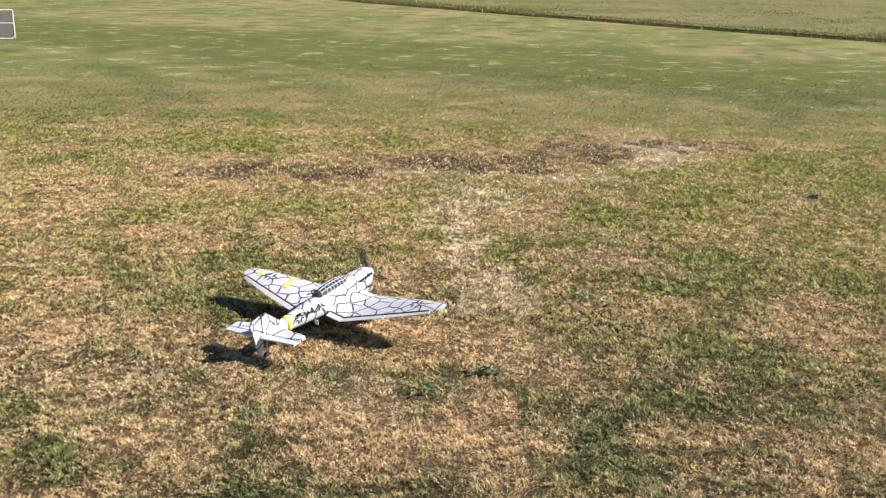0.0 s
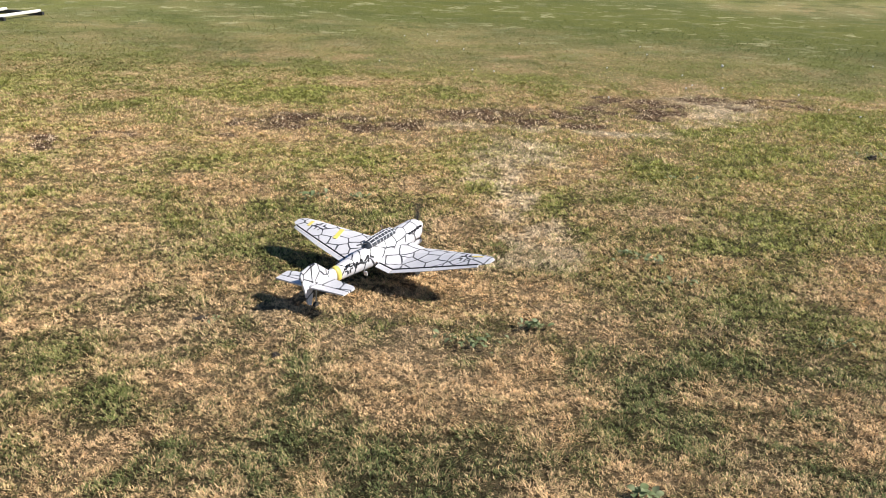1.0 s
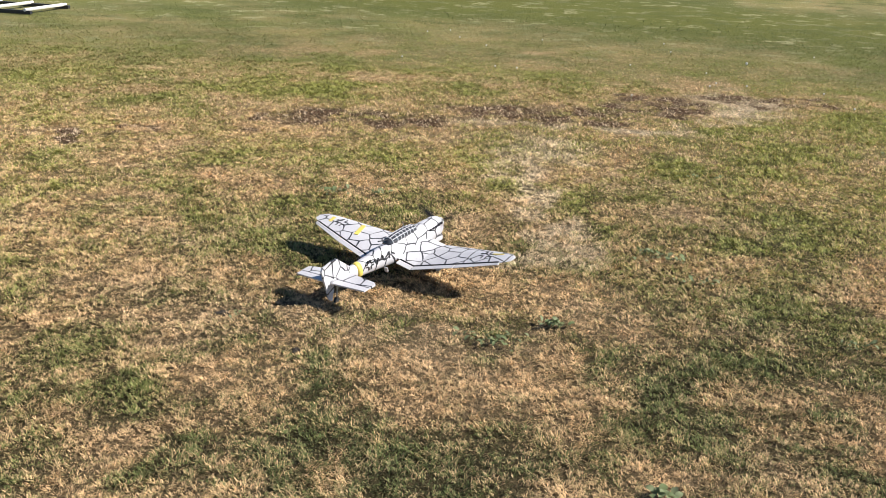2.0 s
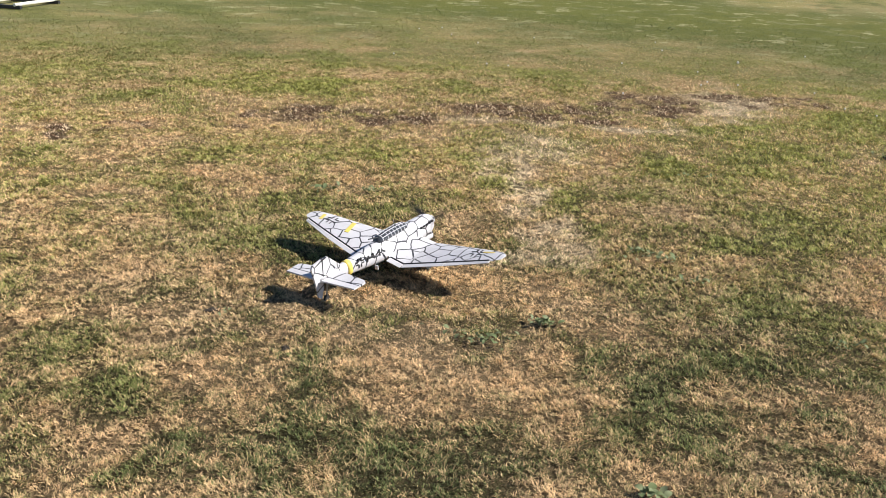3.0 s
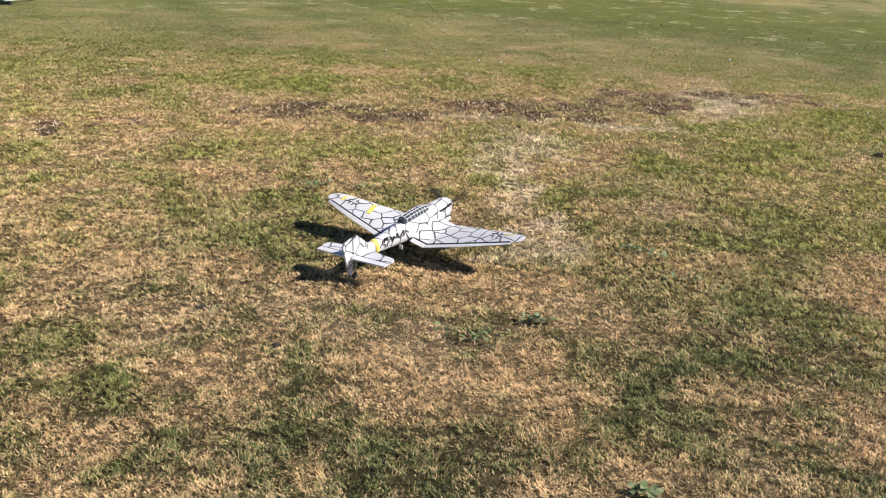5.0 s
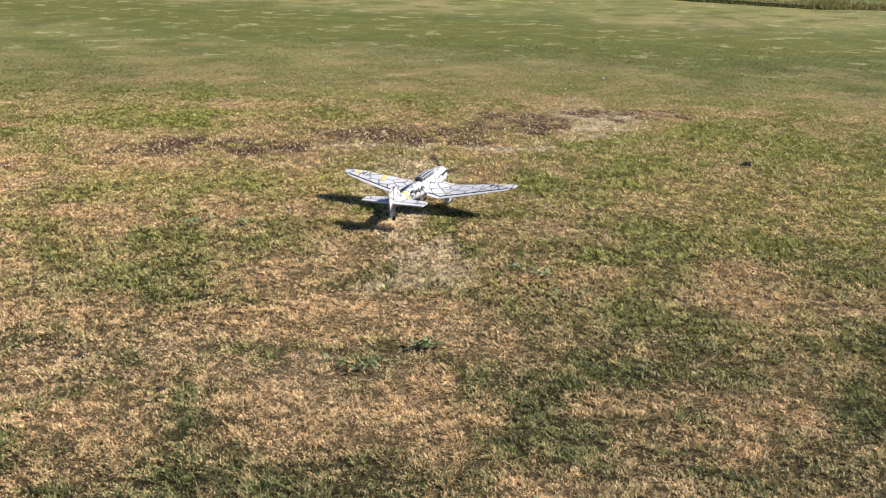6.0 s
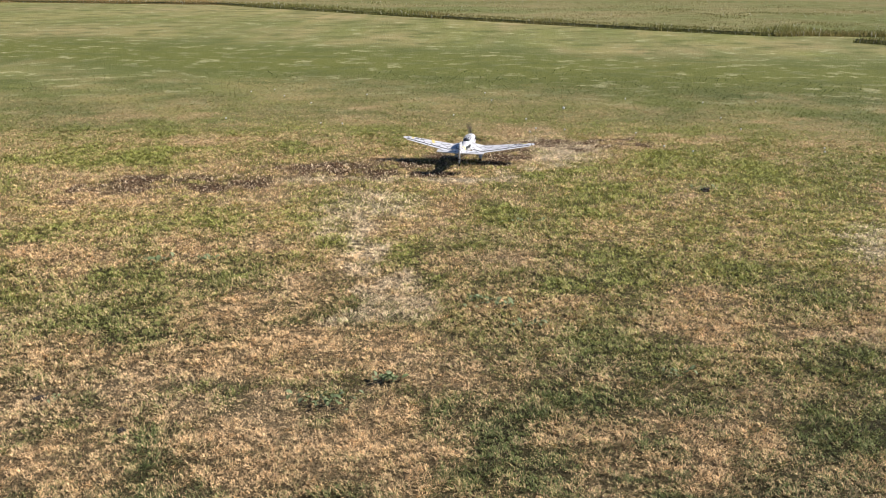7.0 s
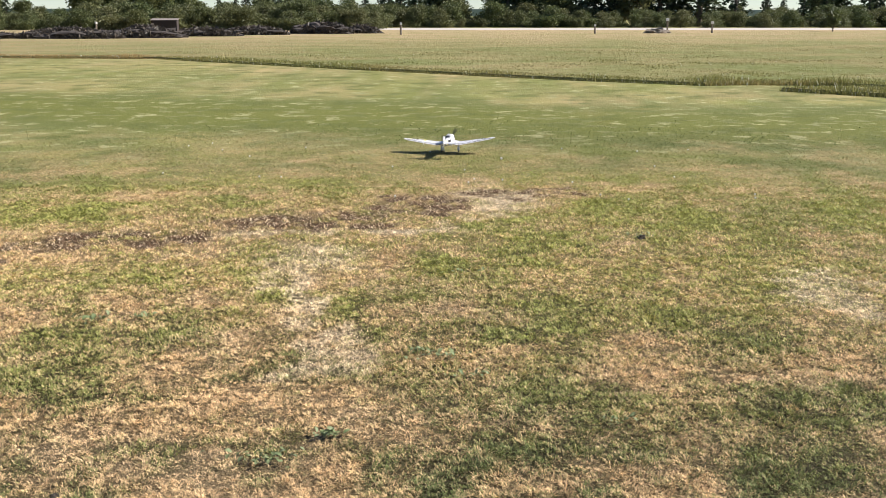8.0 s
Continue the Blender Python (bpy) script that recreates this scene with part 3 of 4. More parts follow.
def meadow_stalks():
    rng = np.random.default_rng(7)
    k = 240000
    d, a = 1 / rng.uniform(1 / 82, 1 / 17, k), rng.uniform(-0.62, 0.62, k)
    x, y = d * np.sin(a), d * np.cos(a)
    # a dense fringe along the cut edges
    fx, fy, fq = [], [], []
    for ring, segments in ((MEADOW, range(1, 11)), (ISLAND, range(0, 6))):
        for s in segments:
            (ax, ay), (bx, by) = ring[s], ring[(s + 1) % len(ring)]
            length = min(math.hypot(bx - ax, by - ay), 30)
            m = int(length * 800)
            u, q = rng.random(m) * length / max(math.hypot(bx - ax, by - ay), 0.01), rng.random(m) ** 2 * 1.0 - 0.10
            ex, ey = bx - ax, by - ay
            e = math.hypot(ex, ey)
            fx.append(ax + ex * u - ey / e * q), fy.append(ay + ey * u + ex / e * q), fq.append(q)
    x, y = np.concatenate([x, *fx]), np.concatenate([y, *fy])
    tufted = value_noise(x, y * 0.7, 0.5, 44) + 0.8 * value_noise(x, y, 1.9, 45) + (np.arange(len(x)) >= k)
    q = np.concatenate([np.ones(k), *fq])
    keep = (inside(x, y, MEADOW) | inside(x, y, ISLAND) | (q < 0)) & (tufted > 0.55 + 0.5 * rng.random(len(x)))
    first = int(keep[:k].sum())
    x, y, q = x[keep], y[keep], q[keep]
    d, k = np.hypot(x, y), len(x)
    dry = np.clip((d - 34) / 36 + 1.1 * (value_noise(x * 0.6, y, 6, 41) - 0.5) + 0.7 * (value_noise(x, y, 1.7, 43) - 0.5) - x * 0.012 + 0.5 * (x < -10.6), 0, 1)
    h = (0.025 + 0.06 * value_noise(x, y, 1.3, 42) ** 2) * rng.uniform(0.5, 1.5, k) * np.clip(1.35 - d / 70, 0.35, 1)
    h[first:] *= rng.uniform(0.8, 2.2, k - first)
    lean = rng.uniform(0.3, 0.97, k)
    lean[first:] *= 0.7
    w = (0.004 + 0.00042 * d) * rng.uniform(0.5, 1.4, k)
    m = 1500
    u, v = rng.random(m), rng.random(m)
    lx, ly = 6.0 + 3.6 * u, 23.55 - 0.35 * u + 0.45 * (v - 0.9) + 0.4 * np.minimum(u * 4, 1)
    x, y = np.concatenate([x, lx]), np.concatenate([y, ly])
    z0 = np.concatenate([np.where(q < 0, 0.0, 0.060), np.zeros(m)])
    dry, h = np.concatenate([dry, rng.uniform(0.1, 0.5, m)]), np.concatenate([h, rng.uniform(0.04, 0.16, m)])
    lean, w = np.concatenate([lean, rng.uniform(0.1, 0.7, m)]), np.concatenate([w, rng.uniform(0.012, 0.025, m)])
    ob = blades("meadow_grass", x, y, h, w, lean, {"dry": dry}, z0, M_STALK, rng)
    tagged(ob, "short rough meadow grass with pale seed heads beyond the lawn", "grass", kind="stuff")


meadow_stalks()


# ---------------------------------------------------------------- trees
def leaf_mesh(name, centres, size, rng, material, flat=0.0):
    """Small leaf clumps: quads turned every way about their places."""
    k = len(centres)
    u = rng.normal(size=(k, 3))
    u /= np.linalg.norm(u, axis=1)[:, None]
    v = np.cross(u, rng.normal(size=(k, 3)))
    v /= np.linalg.norm(v, axis=1)[:, None]
    u[:, 2] *= 1 - flat
    s = (size * rng.uniform(0.5, 1.3, k))[:, None]
    P = np.stack([centres - u * s, centres + v * s * 0.55, centres + u * s, centres - v * s * 0.55], 1).reshape(-1, 3)
    me = bpy.data.meshes.new(name)
    me.from_pydata(P, [], np.arange(4 * k).reshape(-1, 4))
    me.materials.append(material)
    return me


def make_broadleaf(name, label, height, wide, seed, leaves=1700, low=0.12, leaf=0.20):
    rng = np.random.default_rng(seed)
    tree = thing(name, label, "tree" if name == "tree" else "shrub")
    bm = bmesh.new()
    tube(bm, (0, 0, -0.05), (0.05, 0, height * 0.55), height * 0.028, height * 0.012)
    lobes = []
    for k in range(11):
        a, up = k * 2.4 + rng.uniform(-0.3, 0.3), rng.uniform(low, 0.86)
        r = wide * 0.5 * rng.uniform(0.25, 0.75) * (1.15 - up * 0.6)
        c = np.array([math.cos(a) * r, math.sin(a) * r, height * up])
        lobes.append((c, wide * rng.uniform(0.20, 0.34), height * rng.uniform(0.14, 0.24)))
        tube(bm, (0, 0, height * max(0.06, up - 0.28)), tuple(c), height * 0.012, height * 0.004, 5)
    part("trunk", bm, M_BARK, tree)
    pts = []
    for c, rw, rh in lobes:
        m = leaves // len(lobes)
        q = rng.normal(size=(m, 3))
        q /= np.linalg.norm(q, axis=1)[:, None]
        q *= (rng.random(m) ** 0.45)[:, None] * (0.75 + 0.5 * rng.random(m))[:, None]
        pts.append(c + q * np.array([rw, rw, rh]))
    pts = np.concatenate(pts)
    pts = pts[pts[:, 2] > 0.1]
    crown = new("crown", leaf_mesh("crown", pts, leaf, rng, M_LEAF))
    crown.parent = tree
    return tree


def make_conifer(label, height, wide, seed):
    rng = np.random.default_rng(seed)
    tree = thing("conifer", label, "tree")
    bm = bmesh.new()
    tube(bm, (0, 0, -0.05), (0, 0, height), height * 0.022, 0.01)
    pts = []
    for k in range(46):
        up = 0.08 + 0.9 * (k / 46) + rng.uniform(-0.01, 0.01)
        a, r = k * 2.4, wide * 0.5 * (1 - up) ** 0.8 * rng.uniform(0.65, 1.1) + 0.1
        tip = np.array([math.cos(a) * r, math.sin(a) * r, height * up - r * 0.22])
        tube(bm, (0, 0, height * up), tuple(tip), 0.03, 0.008, 4)
        m = int(14 + 34 * (1 - up))
        s = rng.random(m)[:, None] ** 0.7
        pts.append(np.array([0, 0, height * up]) * (1 - s) + tip * s + rng.normal(size=(m, 3)) * 0.11)
    part("trunk", bm, M_BARK, tree)
    crown = new("crown", leaf_mesh("crown", np.concatenate(pts), 0.19, rng, M_NEEDLE, 0.5))
    crown.parent = tree
    return tree


def make_trees():
    rng = np.random.default_rng(99)
    shrubs = [make_broadleaf("hedge_shrub", "dense green hedge shrub at the far field edge", 3.0, 3.8, s, 4200, 0.03, 0.11) for s in (1, 2, 3)]
    broad = [make_broadleaf("tree", "tall leafy broadleaf tree in the far tree line", 6.5, 4.6, s, 4200, 0.12, 0.19) for s in (11, 12, 13)]
    firs = [make_conifer("dark green conifer in the far tree line", 7.5, 3.0, s) for s in (21, 22)]
    # stretches of the tree line: from x to x, height of the shrubs, height of what stands behind
    line = ((-92, -60, 2.8, 5.5), (-60, -56, 2.6, 3.0), (-56, -47, 2.2, 2.5), (-47, -34.5, 3.2, 6.0), (-34.5, -24, 2.9, 3.4), (-24, -17, 3.2, 6.0), (-17, -7, 3.0, 3.6),
            (-7, 2.2, 3.2, 6.0), (2.2, 6.6, 1.35, 0), (6.6, 17, 3.2, 7.0), (17, 40, 2.3, 9.5), (40, 47, 2.5, 3.1), (47, 57, 2.8, 5.0), (57, 92, 2.8, 6.0))
    first = {o: True for o in shrubs + broad + firs}

    def plant(proto, own, x, y, want):
        s = want / own
        m = pose(x, y, 0, 0, 0, rng.uniform(0, 360)) @ Matrix.Diagonal((s * rng.uniform(0.9, 1.15), s * rng.uniform(0.9, 1.15), s, 1))
        if first[proto]:
            first[proto] = False
            proto.matrix_basis = m
        else:
            copy_thing(proto, m)

    for x0, x1, low, high in line:
        x0, x1 = x0 * 0.95, x1 * 0.95
        x = x0
        while x < x1:
            near = 121 + rng.uniform(0, 7) if x > -8 else 98 + rng.uniform(0, 7)
            shift = 1.0 if x > -8 else 0.79
            plant(shrubs[rng.integers(3)], 3.0, x * shift, near, low * rng.uniform(0.8, 1.12) * (1 if x > -8 else 0.85))
            plant(shrubs[rng.integers(3)], 3.0, (x + 0.6) * shift * 1.03, near + 4.5, low * rng.uniform(0.9, 1.15))
            x += rng.uniform(1.2, 1.9)
        x = x0
        while high and x < x1:
            y = 131 + rng.uniform(0, 9)
            if rng.random() < (0.88 if x > 15 else 0.3):
                plant(firs[rng.integers(2)], 7.5, x * 1.03, y, high * rng.uniform(1.0, 1.6))
            else:
                plant(broad[rng.integers(3)], 6.5, x * 1.03, y, high * rng.uniform(0.95, 1.3))
            x += rng.uniform(1.1, 2.2)


make_trees()


def make_hills():
    bm = bmesh.new()
    rows = []
    for i in range(61):
        x = -900 + 30 * i
        top = 5 + 2 * noise.noise(Vector((x * 0.006, 0, 0))) + 2 * noise.noise(Vector((x * 0.04, 3, 0)))
        rows.append([bm.verts.new((x, y, z)) for y, z in ((700, -1), (730, top * 0.7), (760, top), (900, -1))])
    for a, b in zip(rows, rows[1:]):
        for k in range(3):
            bm.faces.new((a[k], b[k], b[k + 1], a[k + 1]))
    tagged(new("backdrop", mesh_of("backdrop", bm, M_NEEDLE, True)), "low wooded hills on the horizon", "hills", kind="structure")


make_hills()

# ---------------------------------------------------------------- small things along the field
def make_post(x, y, height, cap):
    ob = thing("field_post", "weathered wooden post with a pale cap in the meadow", "post", pose(x, y, 0, 0, random.uniform(-3, 3), 0), "meadow posts")
    part("post", tube(bmesh.new(), (0, 0, -0.1), (0, 0, height), 0.085, 0.07, 7), M_WOOD, ob)
    part("cap", box(bmesh.new(), (cap, cap, cap * 1.1), pose(0, 0, height + cap * 0.5), 0.02), M_WHITECAP, ob, "pale white cap")


for x, y, h, c in ((-26.6, 79, 0.85, 0.16), (-3.2, 78, 0.80, 0.16), (12.1, 82, 0.65, 0.15), (18.3, 84, 1.05, 0.22), (22.2, 85, 0.80, 0.2)):
    make_post(x, y, h, c)


def make_mound(name, label, category, x, y, wide, deep, high, material, seed, twigs=0):
    rng = np.random.default_rng(seed)
    ob = thing(name, label, category, pose(x, y, 0))
    bm = bmesh.new()
    bmesh.ops.create_icosphere(bm, subdivisions=4, radius=1)
    for v in bm.verts:
        k = 1 + 0.4 * noise.noise(v.co * 2.3 + Vector((seed, 0, 0))) + 0.15 * noise.noise(v.co * 7)
        v.co = Vector((v.co.x * wide / 2 * k, v.co.y * deep / 2 * k, max(-0.05, v.co.z * high * k)))
    part("mass", bm, material, ob)
    if twigs:
        k = int(wide * 260)
        a, r = rng.uniform(0, 6.28, k), np.sqrt(rng.random(k))
        z = high * (1.05 - 0.75 * r * r) * rng.uniform(0.55, 1.1, k)
        c = np.stack([np.cos(a) * r * wide * 0.5, np.sin(a) * r * deep * 0.5, np.maximum(z, 0.06)], 1)
        tangle = tagged(new("tangle", leaf_mesh("tangle", c, 0.24, rng, M_TWIGS)), "dark twigs")
        tangle.parent = ob
    for _ in range(twigs):
        a, r = rng.uniform(0, 6.28), rng.random()
        p = Vector((math.cos(a) * r * wide * 0.45, math.sin(a) * r * deep * 0.45, high * (0.9 - 0.6 * r)))
        q = p + Vector((rng.uniform(-1, 1), rng.uniform(-0.6, 0.6), rng.uniform(-0.1, 0.6))) * 0.8
        part("branch", tube(bmesh.new(), p, q, 0.035, 0.012, 5), M_WOOD, ob)


for k, (x, y, wide, high) in enumerate(((-31.5, 66, 9.0, 0.50), (-24.0, 66, 7.0, 0.62), (-19.6, 68, 4.5, 0.75), (-17.0, 73, 5.0, 0.55), (-14.2, 78, 5.0, 0.6), (-9.6, 82, 5.0, 0.85), (-6.6, 84, 3.0, 0.6))):
    make_mound("brush_pile", "dark tangled heap of cut brush by the hedge", "brush pile", x, y, wide, 2.4, high, M_BRUSH, k + 1, 26)
make_mound("earth_mound", "low brown earth mound beside a post", "mound", 17.5, 84, 2.1, 1.6, 0.46, M_WOOD, 8)


def make_shed():
    ob = thing("field_shed", "small dark brown shed with a pale roof edge under the trees", "shed", pose(-19.4, 72, 0, 0, 0, 8) @ Matrix.Scale(0.8, 4))
    for k in range(9):
        part("board", box(bmesh.new(), (0.235, 0.03, 1.5), pose(-0.96 + 0.24 * k, -0.8, 0.75), 0.004), M_SHED, ob)
    part("wall", box(bmesh.new(), (2.16, 1.56, 1.5), pose(0, 0, 0.75)), M_SHED, ob)
    part("roof", box(bmesh.new(), (2.3, 1.8, 0.05), pose(0, 0, 1.54, 4, 0, 0), 0.01), M_ROOF, ob, "pale flat roof")


make_shed()

sapling = make_broadleaf("sapling", "young thin sapling in the meadow", 2.1, 1.5, 33, 900, 0.38, 0.13)
sapling.matrix_basis = pose(34.8, 92, 0)


# ---------------------------------------------------------------- folding chair and stand at the edge of the lawn
def make_chair(x, y, turn, fabric, label):
    ob = thing("folding_chair", label, "chair", pose(x, y, 0, 0, 0, turn))
    w, h, r = 0.21, 0.50, 0.011
    for sx in (-w, w):
        bm = bmesh.new()
        tube(bm, (sx, 0, 0.07), (sx * 0.95, 0.05, h), r)
        tube(bm, (sx, 0, 0.07), (sx * 0.72, -0.01, 0.0), r)
        part("side_tube", bm, M_TUBE, ob)
        part("leg", tube(bmesh.new(), (sx * 0.93, 0.03, 0.36), (sx * 0.90, 0.20, 0.0), r), M_TUBE, ob)
    for z, y0, s in ((0.0, -0.01, 0.72), (0.27, 0.022, 1.0), (h, 0.05, 0.97)):
        part("crossbar", tube(bmesh.new(), (-w * s, y0, z + r), (w * s, y0, z + r), r), M_TUBE, ob)
    part("seat", box(bmesh.new(), (0.40, 0.012, 0.22), pose(0, 0.012, 0.150, -6, 0, 0), 0.004), fabric, ob, "grey mesh seat")
    part("backrest", box(bmesh.new(), (0.40, 0.012, 0.20), pose(0, 0.036, 0.390, -6, 0, 0), 0.004), fabric, ob, "grey mesh back")


make_chair(-10.76, 17.0, 25, M_FABRIC, "folded chair with white tube frame and grey mesh on the lawn")
make_chair(-11.25, 17.15, 40, M_PINK, "folded chair with white tube frame and faded red cloth")


def make_stand():
    ob = thing("stand_frame", "ladder-like stand of dark rails and white rungs lying on the lawn", "stand", pose(-8.38, 11.78, 0.0, 0, 0, -3))
    for k, dx in enumerate((0.0, -0.53, -1.04, -1.55)):
        part("rung", tube(bmesh.new(), (dx, 0.0, 0.055), (dx, 0.86, 0.055), 0.022), M_TUBE, ob, "white plastic pipe")
    for y0 in (0.03, 0.83):
        part("rail", box(bmesh.new(), (1.75, 0.045, 0.045), pose(-0.80, y0, 0.024), 0.005), M_DARK, ob, "black rail")


make_stand()


# ---------------------------------------------------------------- weeds, dark lumps, clover heads
def weed_leaf():
    bm = bmesh.new()
    rows = []
    for s, w, z in ((0.0, 0.004, 0.0), (0.012, 0.011, 0.006), (0.026, 0.016, 0.009), (0.040, 0.012, 0.007), (0.050, 0.003, 0.001)):
        rows.append([bm.verts.new((-w, s, z + 0.003)), bm.verts.new((0, s, z)), bm.verts.new((w, s, z + 0.003))])
    for a, b in zip(rows, rows[1:]):
        for i in range(2):
            bm.faces.new((a[i], a[i + 1], b[i + 1], b[i]))
    return mesh_of("leaf", bm, M_WEED, True)


LEAF = weed_leaf()


def make_weed(x, y, leaves, size, wide, seed):
    rng = np.random.default_rng(seed)
    ob = thing("weed_rosette", "low broad-leaved weed rosette in the dry grass", "weed", pose(x, y, 0.0, 0, 0, 0), "weeds in the lawn")
    for k in range(int(leaves * 1.7)):
        leaf = new("leaf", LEAF)
        leaf.parent = ob
        c = (rng.normal(0, 0.55) * (wide + 0.015), rng.normal(0, 0.28) * (wide + 0.03))
        s = size * rng.uniform(0.35, 0.8)
        leaf.matrix_basis = pose(c[0], c[1], 0.010 + 0.010 * rng.random(), rng.uniform(0, 38), rng.uniform(-25, 25), k * 137.5) @ Matrix.Diagonal((s, s, s, 1))


for k, (x, y, count, size, wide) in enumerate((
        (-0.45, 3.63, 16, 0.95, 0.03), (-0.66, 3.42, 22, 0.80, 0.11), (-0.02, 4.56, 14, 0.9, 0.10), (-0.10, 4.64, 9, 0.7, 0.05), (0.13, 4.31, 10, 0.8, 0.06),
        (-1.87, 5.13, 14, 1.0, 0.09), (-1.63, 5.20, 9, 0.9, 0.04), (0.69, 3.76, 9, 0.7, 0.05), (0.02, 2.52, 12, 1.0, 0.02), (1.44, 7.21, 8, 1.0, 0.08),
        (0.10, 6.17, 7, 0.9, 0.10), (-1.66, 3.36, 5, 0.6, 0.04))):
    make_weed(x, y, count, size, wide, 300 + k)


# The first dark lump is put in where a small dark hole lies.
DARK_LUMPS = ((-1.722, 3.379, 0.030), (1.46, 7.227, 0.045), (-1.32, 3.145, 0.022))


def make_dark_lump(x, y, size, seed):
    ob = thing("earth_clod", "small dark lump in the grass, put in at a dark spot", "earth clod", pose(x, y, 0.0, 0, 0, 40 * seed), "clods in the lawn")
    bm = bmesh.new()
    bmesh.ops.create_icosphere(bm, subdivisions=3, radius=1)
    for v in bm.verts:
        k = 1 + 0.5 * noise.noise(v.co * 1.7 + Vector((seed, 0, 0))) + 0.25 * noise.noise(v.co * 5)
        v.co = Vector((v.co.x * size * k, v.co.y * size * 0.7 * k, max(-0.01, v.co.z * size * 0.42 * k)))
    part("lump", bm, M_DARK_LUMP, ob)


for k, (x, y, size) in enumerate(DARK_LUMPS):
    make_dark_lump(x, y, size, k + 1)


def make_clover(x, y, r):
    ob = thing("clover_head", "small white clover head on the lawn", "flower", pose(x, y, 0.0), "clover in the lawn")
    bm = bmesh.new()
    bmesh.ops.create_icosphere(bm, subdivisions=2, radius=r, matrix=Matrix.Translation((0, 0, 0.035)))
    for v in bm.verts:
        v.co.z += 0.004 * noise.noise(v.co * 300)
    part("bloom", bm, M_WHITECAP, ob)
    part("stem", tube(bmesh.new(), (0, 0, -0.002), (0, 0, 0.032), 0.0015, None, 5), M_WEED, ob)


make_clover(0.65, 11.15, 0.015)
rng_c = np.random.default_rng(5)
for _ in range(26):
    make_clover(rng_c.uniform(-3.2, 3.6), rng_c.uniform(8.6, 12.5), 0.008)


# ---------------------------------------------------------------- the model aircraft
FUSELAGE = ((0.278, 0.024, 0.118, 0.164), (0.268, 0.034, 0.100, 0.178), (0.240, 0.041, 0.084, 0.186), (0.170, 0.044, 0.080, 0.189), (0.110, 0.045, 0.080, 0.190),
            (0.020, 0.044, 0.081, 0.190), (-0.080, 0.040, 0.086, 0.187), (-0.160, 0.034, 0.096, 0.183), (-0.250, 0.028, 0.107, 0.179), (-0.340, 0.021, 0.118, 0.176),
            (-0.430, 0.012, 0.130, 0.172), (-0.470, 0.006, 0.138, 0.166))
WING = ((0.030, 0.165, -0.078, 0.116, 0.030), (0.130, 0.158, -0.086, 0.098, 0.029), (0.300, 0.138, -0.040, 0.123, 0.022), (0.460, 0.118, 0.004, 0.147, 0.015),
        (0.515, 0.106, 0.020, 0.155, 0.011), (0.541, 0.082, 0.040, 0.158, 0.006))
ROWS = [(0.0, -1.159, 4.041, -22.9, 7.1, -2.0), (3.5, -1.158, 4.043, -23.0, 7.1, -2.0), (4.4, -1.156, 4.048, -23.0, 7.0, -1.8), (4.9, -1.11, 4.22, -21.8, 6.6, -1.0),
        (5.3, -0.997, 4.576, -19.5, 6.3, 0.3), (5.5, -0.916, 4.797, -17.4, 6.5, 0.0), (6.0, -0.674, 5.691, -16.0, 2.6, -0.8), (6.5, -0.456, 6.72, -7.8, 0.2, 0.2),
        (7.0, -0.302, 8.130, -5.2, 0.8, 1.6), (7.5, -0.122, 10.05, -7.5, 1.0, 0.5), (8.0, 0.072, 11.83, -7.5, 0.2, -1.5)]
PROP = [(0, -15), (1.0, 5), (1.5, 60), (5.5, 60), (6.0, 85), (7.0, 105), (7.5, 140), (8.0, 150)]
HUB = (0, 0.280, 0.144)


def body_at(y, table=FUSELAGE):
    for (ya, *a), (yb, *b) in zip(table, table[1:]):
        if yb <= y <= ya:
            k = (ya - y) / (ya - yb)
            return [p + (q - p) * k for p, q in zip(a, b)]
    return list(table[0][1:] if y > table[0][0] else table[-1][1:])


def body_ring(y, grow=0.0, count=20):
    w, lo, hi = body_at(y)
    ring = []
    for i in range(count):
        a = 2 * math.pi * i / count
        c, s = math.cos(a), math.sin(a)
        x = math.copysign(abs(c) ** 0.86, c) * (w + grow)
        z = (lo + hi) / 2 + math.copysign(abs(s) ** 0.86, s) * ((hi - lo) / 2 + grow)
        ring.append((x, y, z))
    return ring


def wing_at(x):
    rows = [(a, *b) for a, *b in WING]
    for p, q in zip(rows, rows[1:]):
        if p[0] <= x <= q[0]:
            k = (x - p[0]) / (q[0] - p[0])
            return [u + (v - u) * k for u, v in zip(p, q)][1:]
    return list(rows[-1][1:])


def airfoil(x, front, back, z, thick, side):
    ring = []
    chord = front - back
    for s, t in ((0, 0), (0.03, 0.28), (0.12, 0.46), (0.32, 0.56), (0.6, 0.40), (1.0, 0.06), (1.0, -0.06), (0.6, -0.28), (0.3, -0.40), (0.1, -0.34), (0.03, -0.22)):
        ring.append((side * x, front - s * chord, z + t * thick))
    return ring


def on_wing(bm, x, y, wide, long, side, turn=0.0, lift=0.0012):
    """A flat mark on the upper side of a wing."""
    front, back, z, thick = wing_at(x)
    s = (front - y) / (front - back)
    top = 0.56 if s < 0.45 else 0.56 - (s - 0.32) * 0.62
    za, zb = wing_at(x - 0.03), wing_at(x + 0.03)
    slope = math.degrees(math.atan2(zb[2] + zb[3] * top - za[2] - za[3] * top, 0.06))
    pitch = 6 if s > 0.35 else -2
    box(bm, (wide, long, 0.0024), pose(side * x, y, z + thick * top + lift - 0.001, pitch, -side * slope, turn))
    return bm


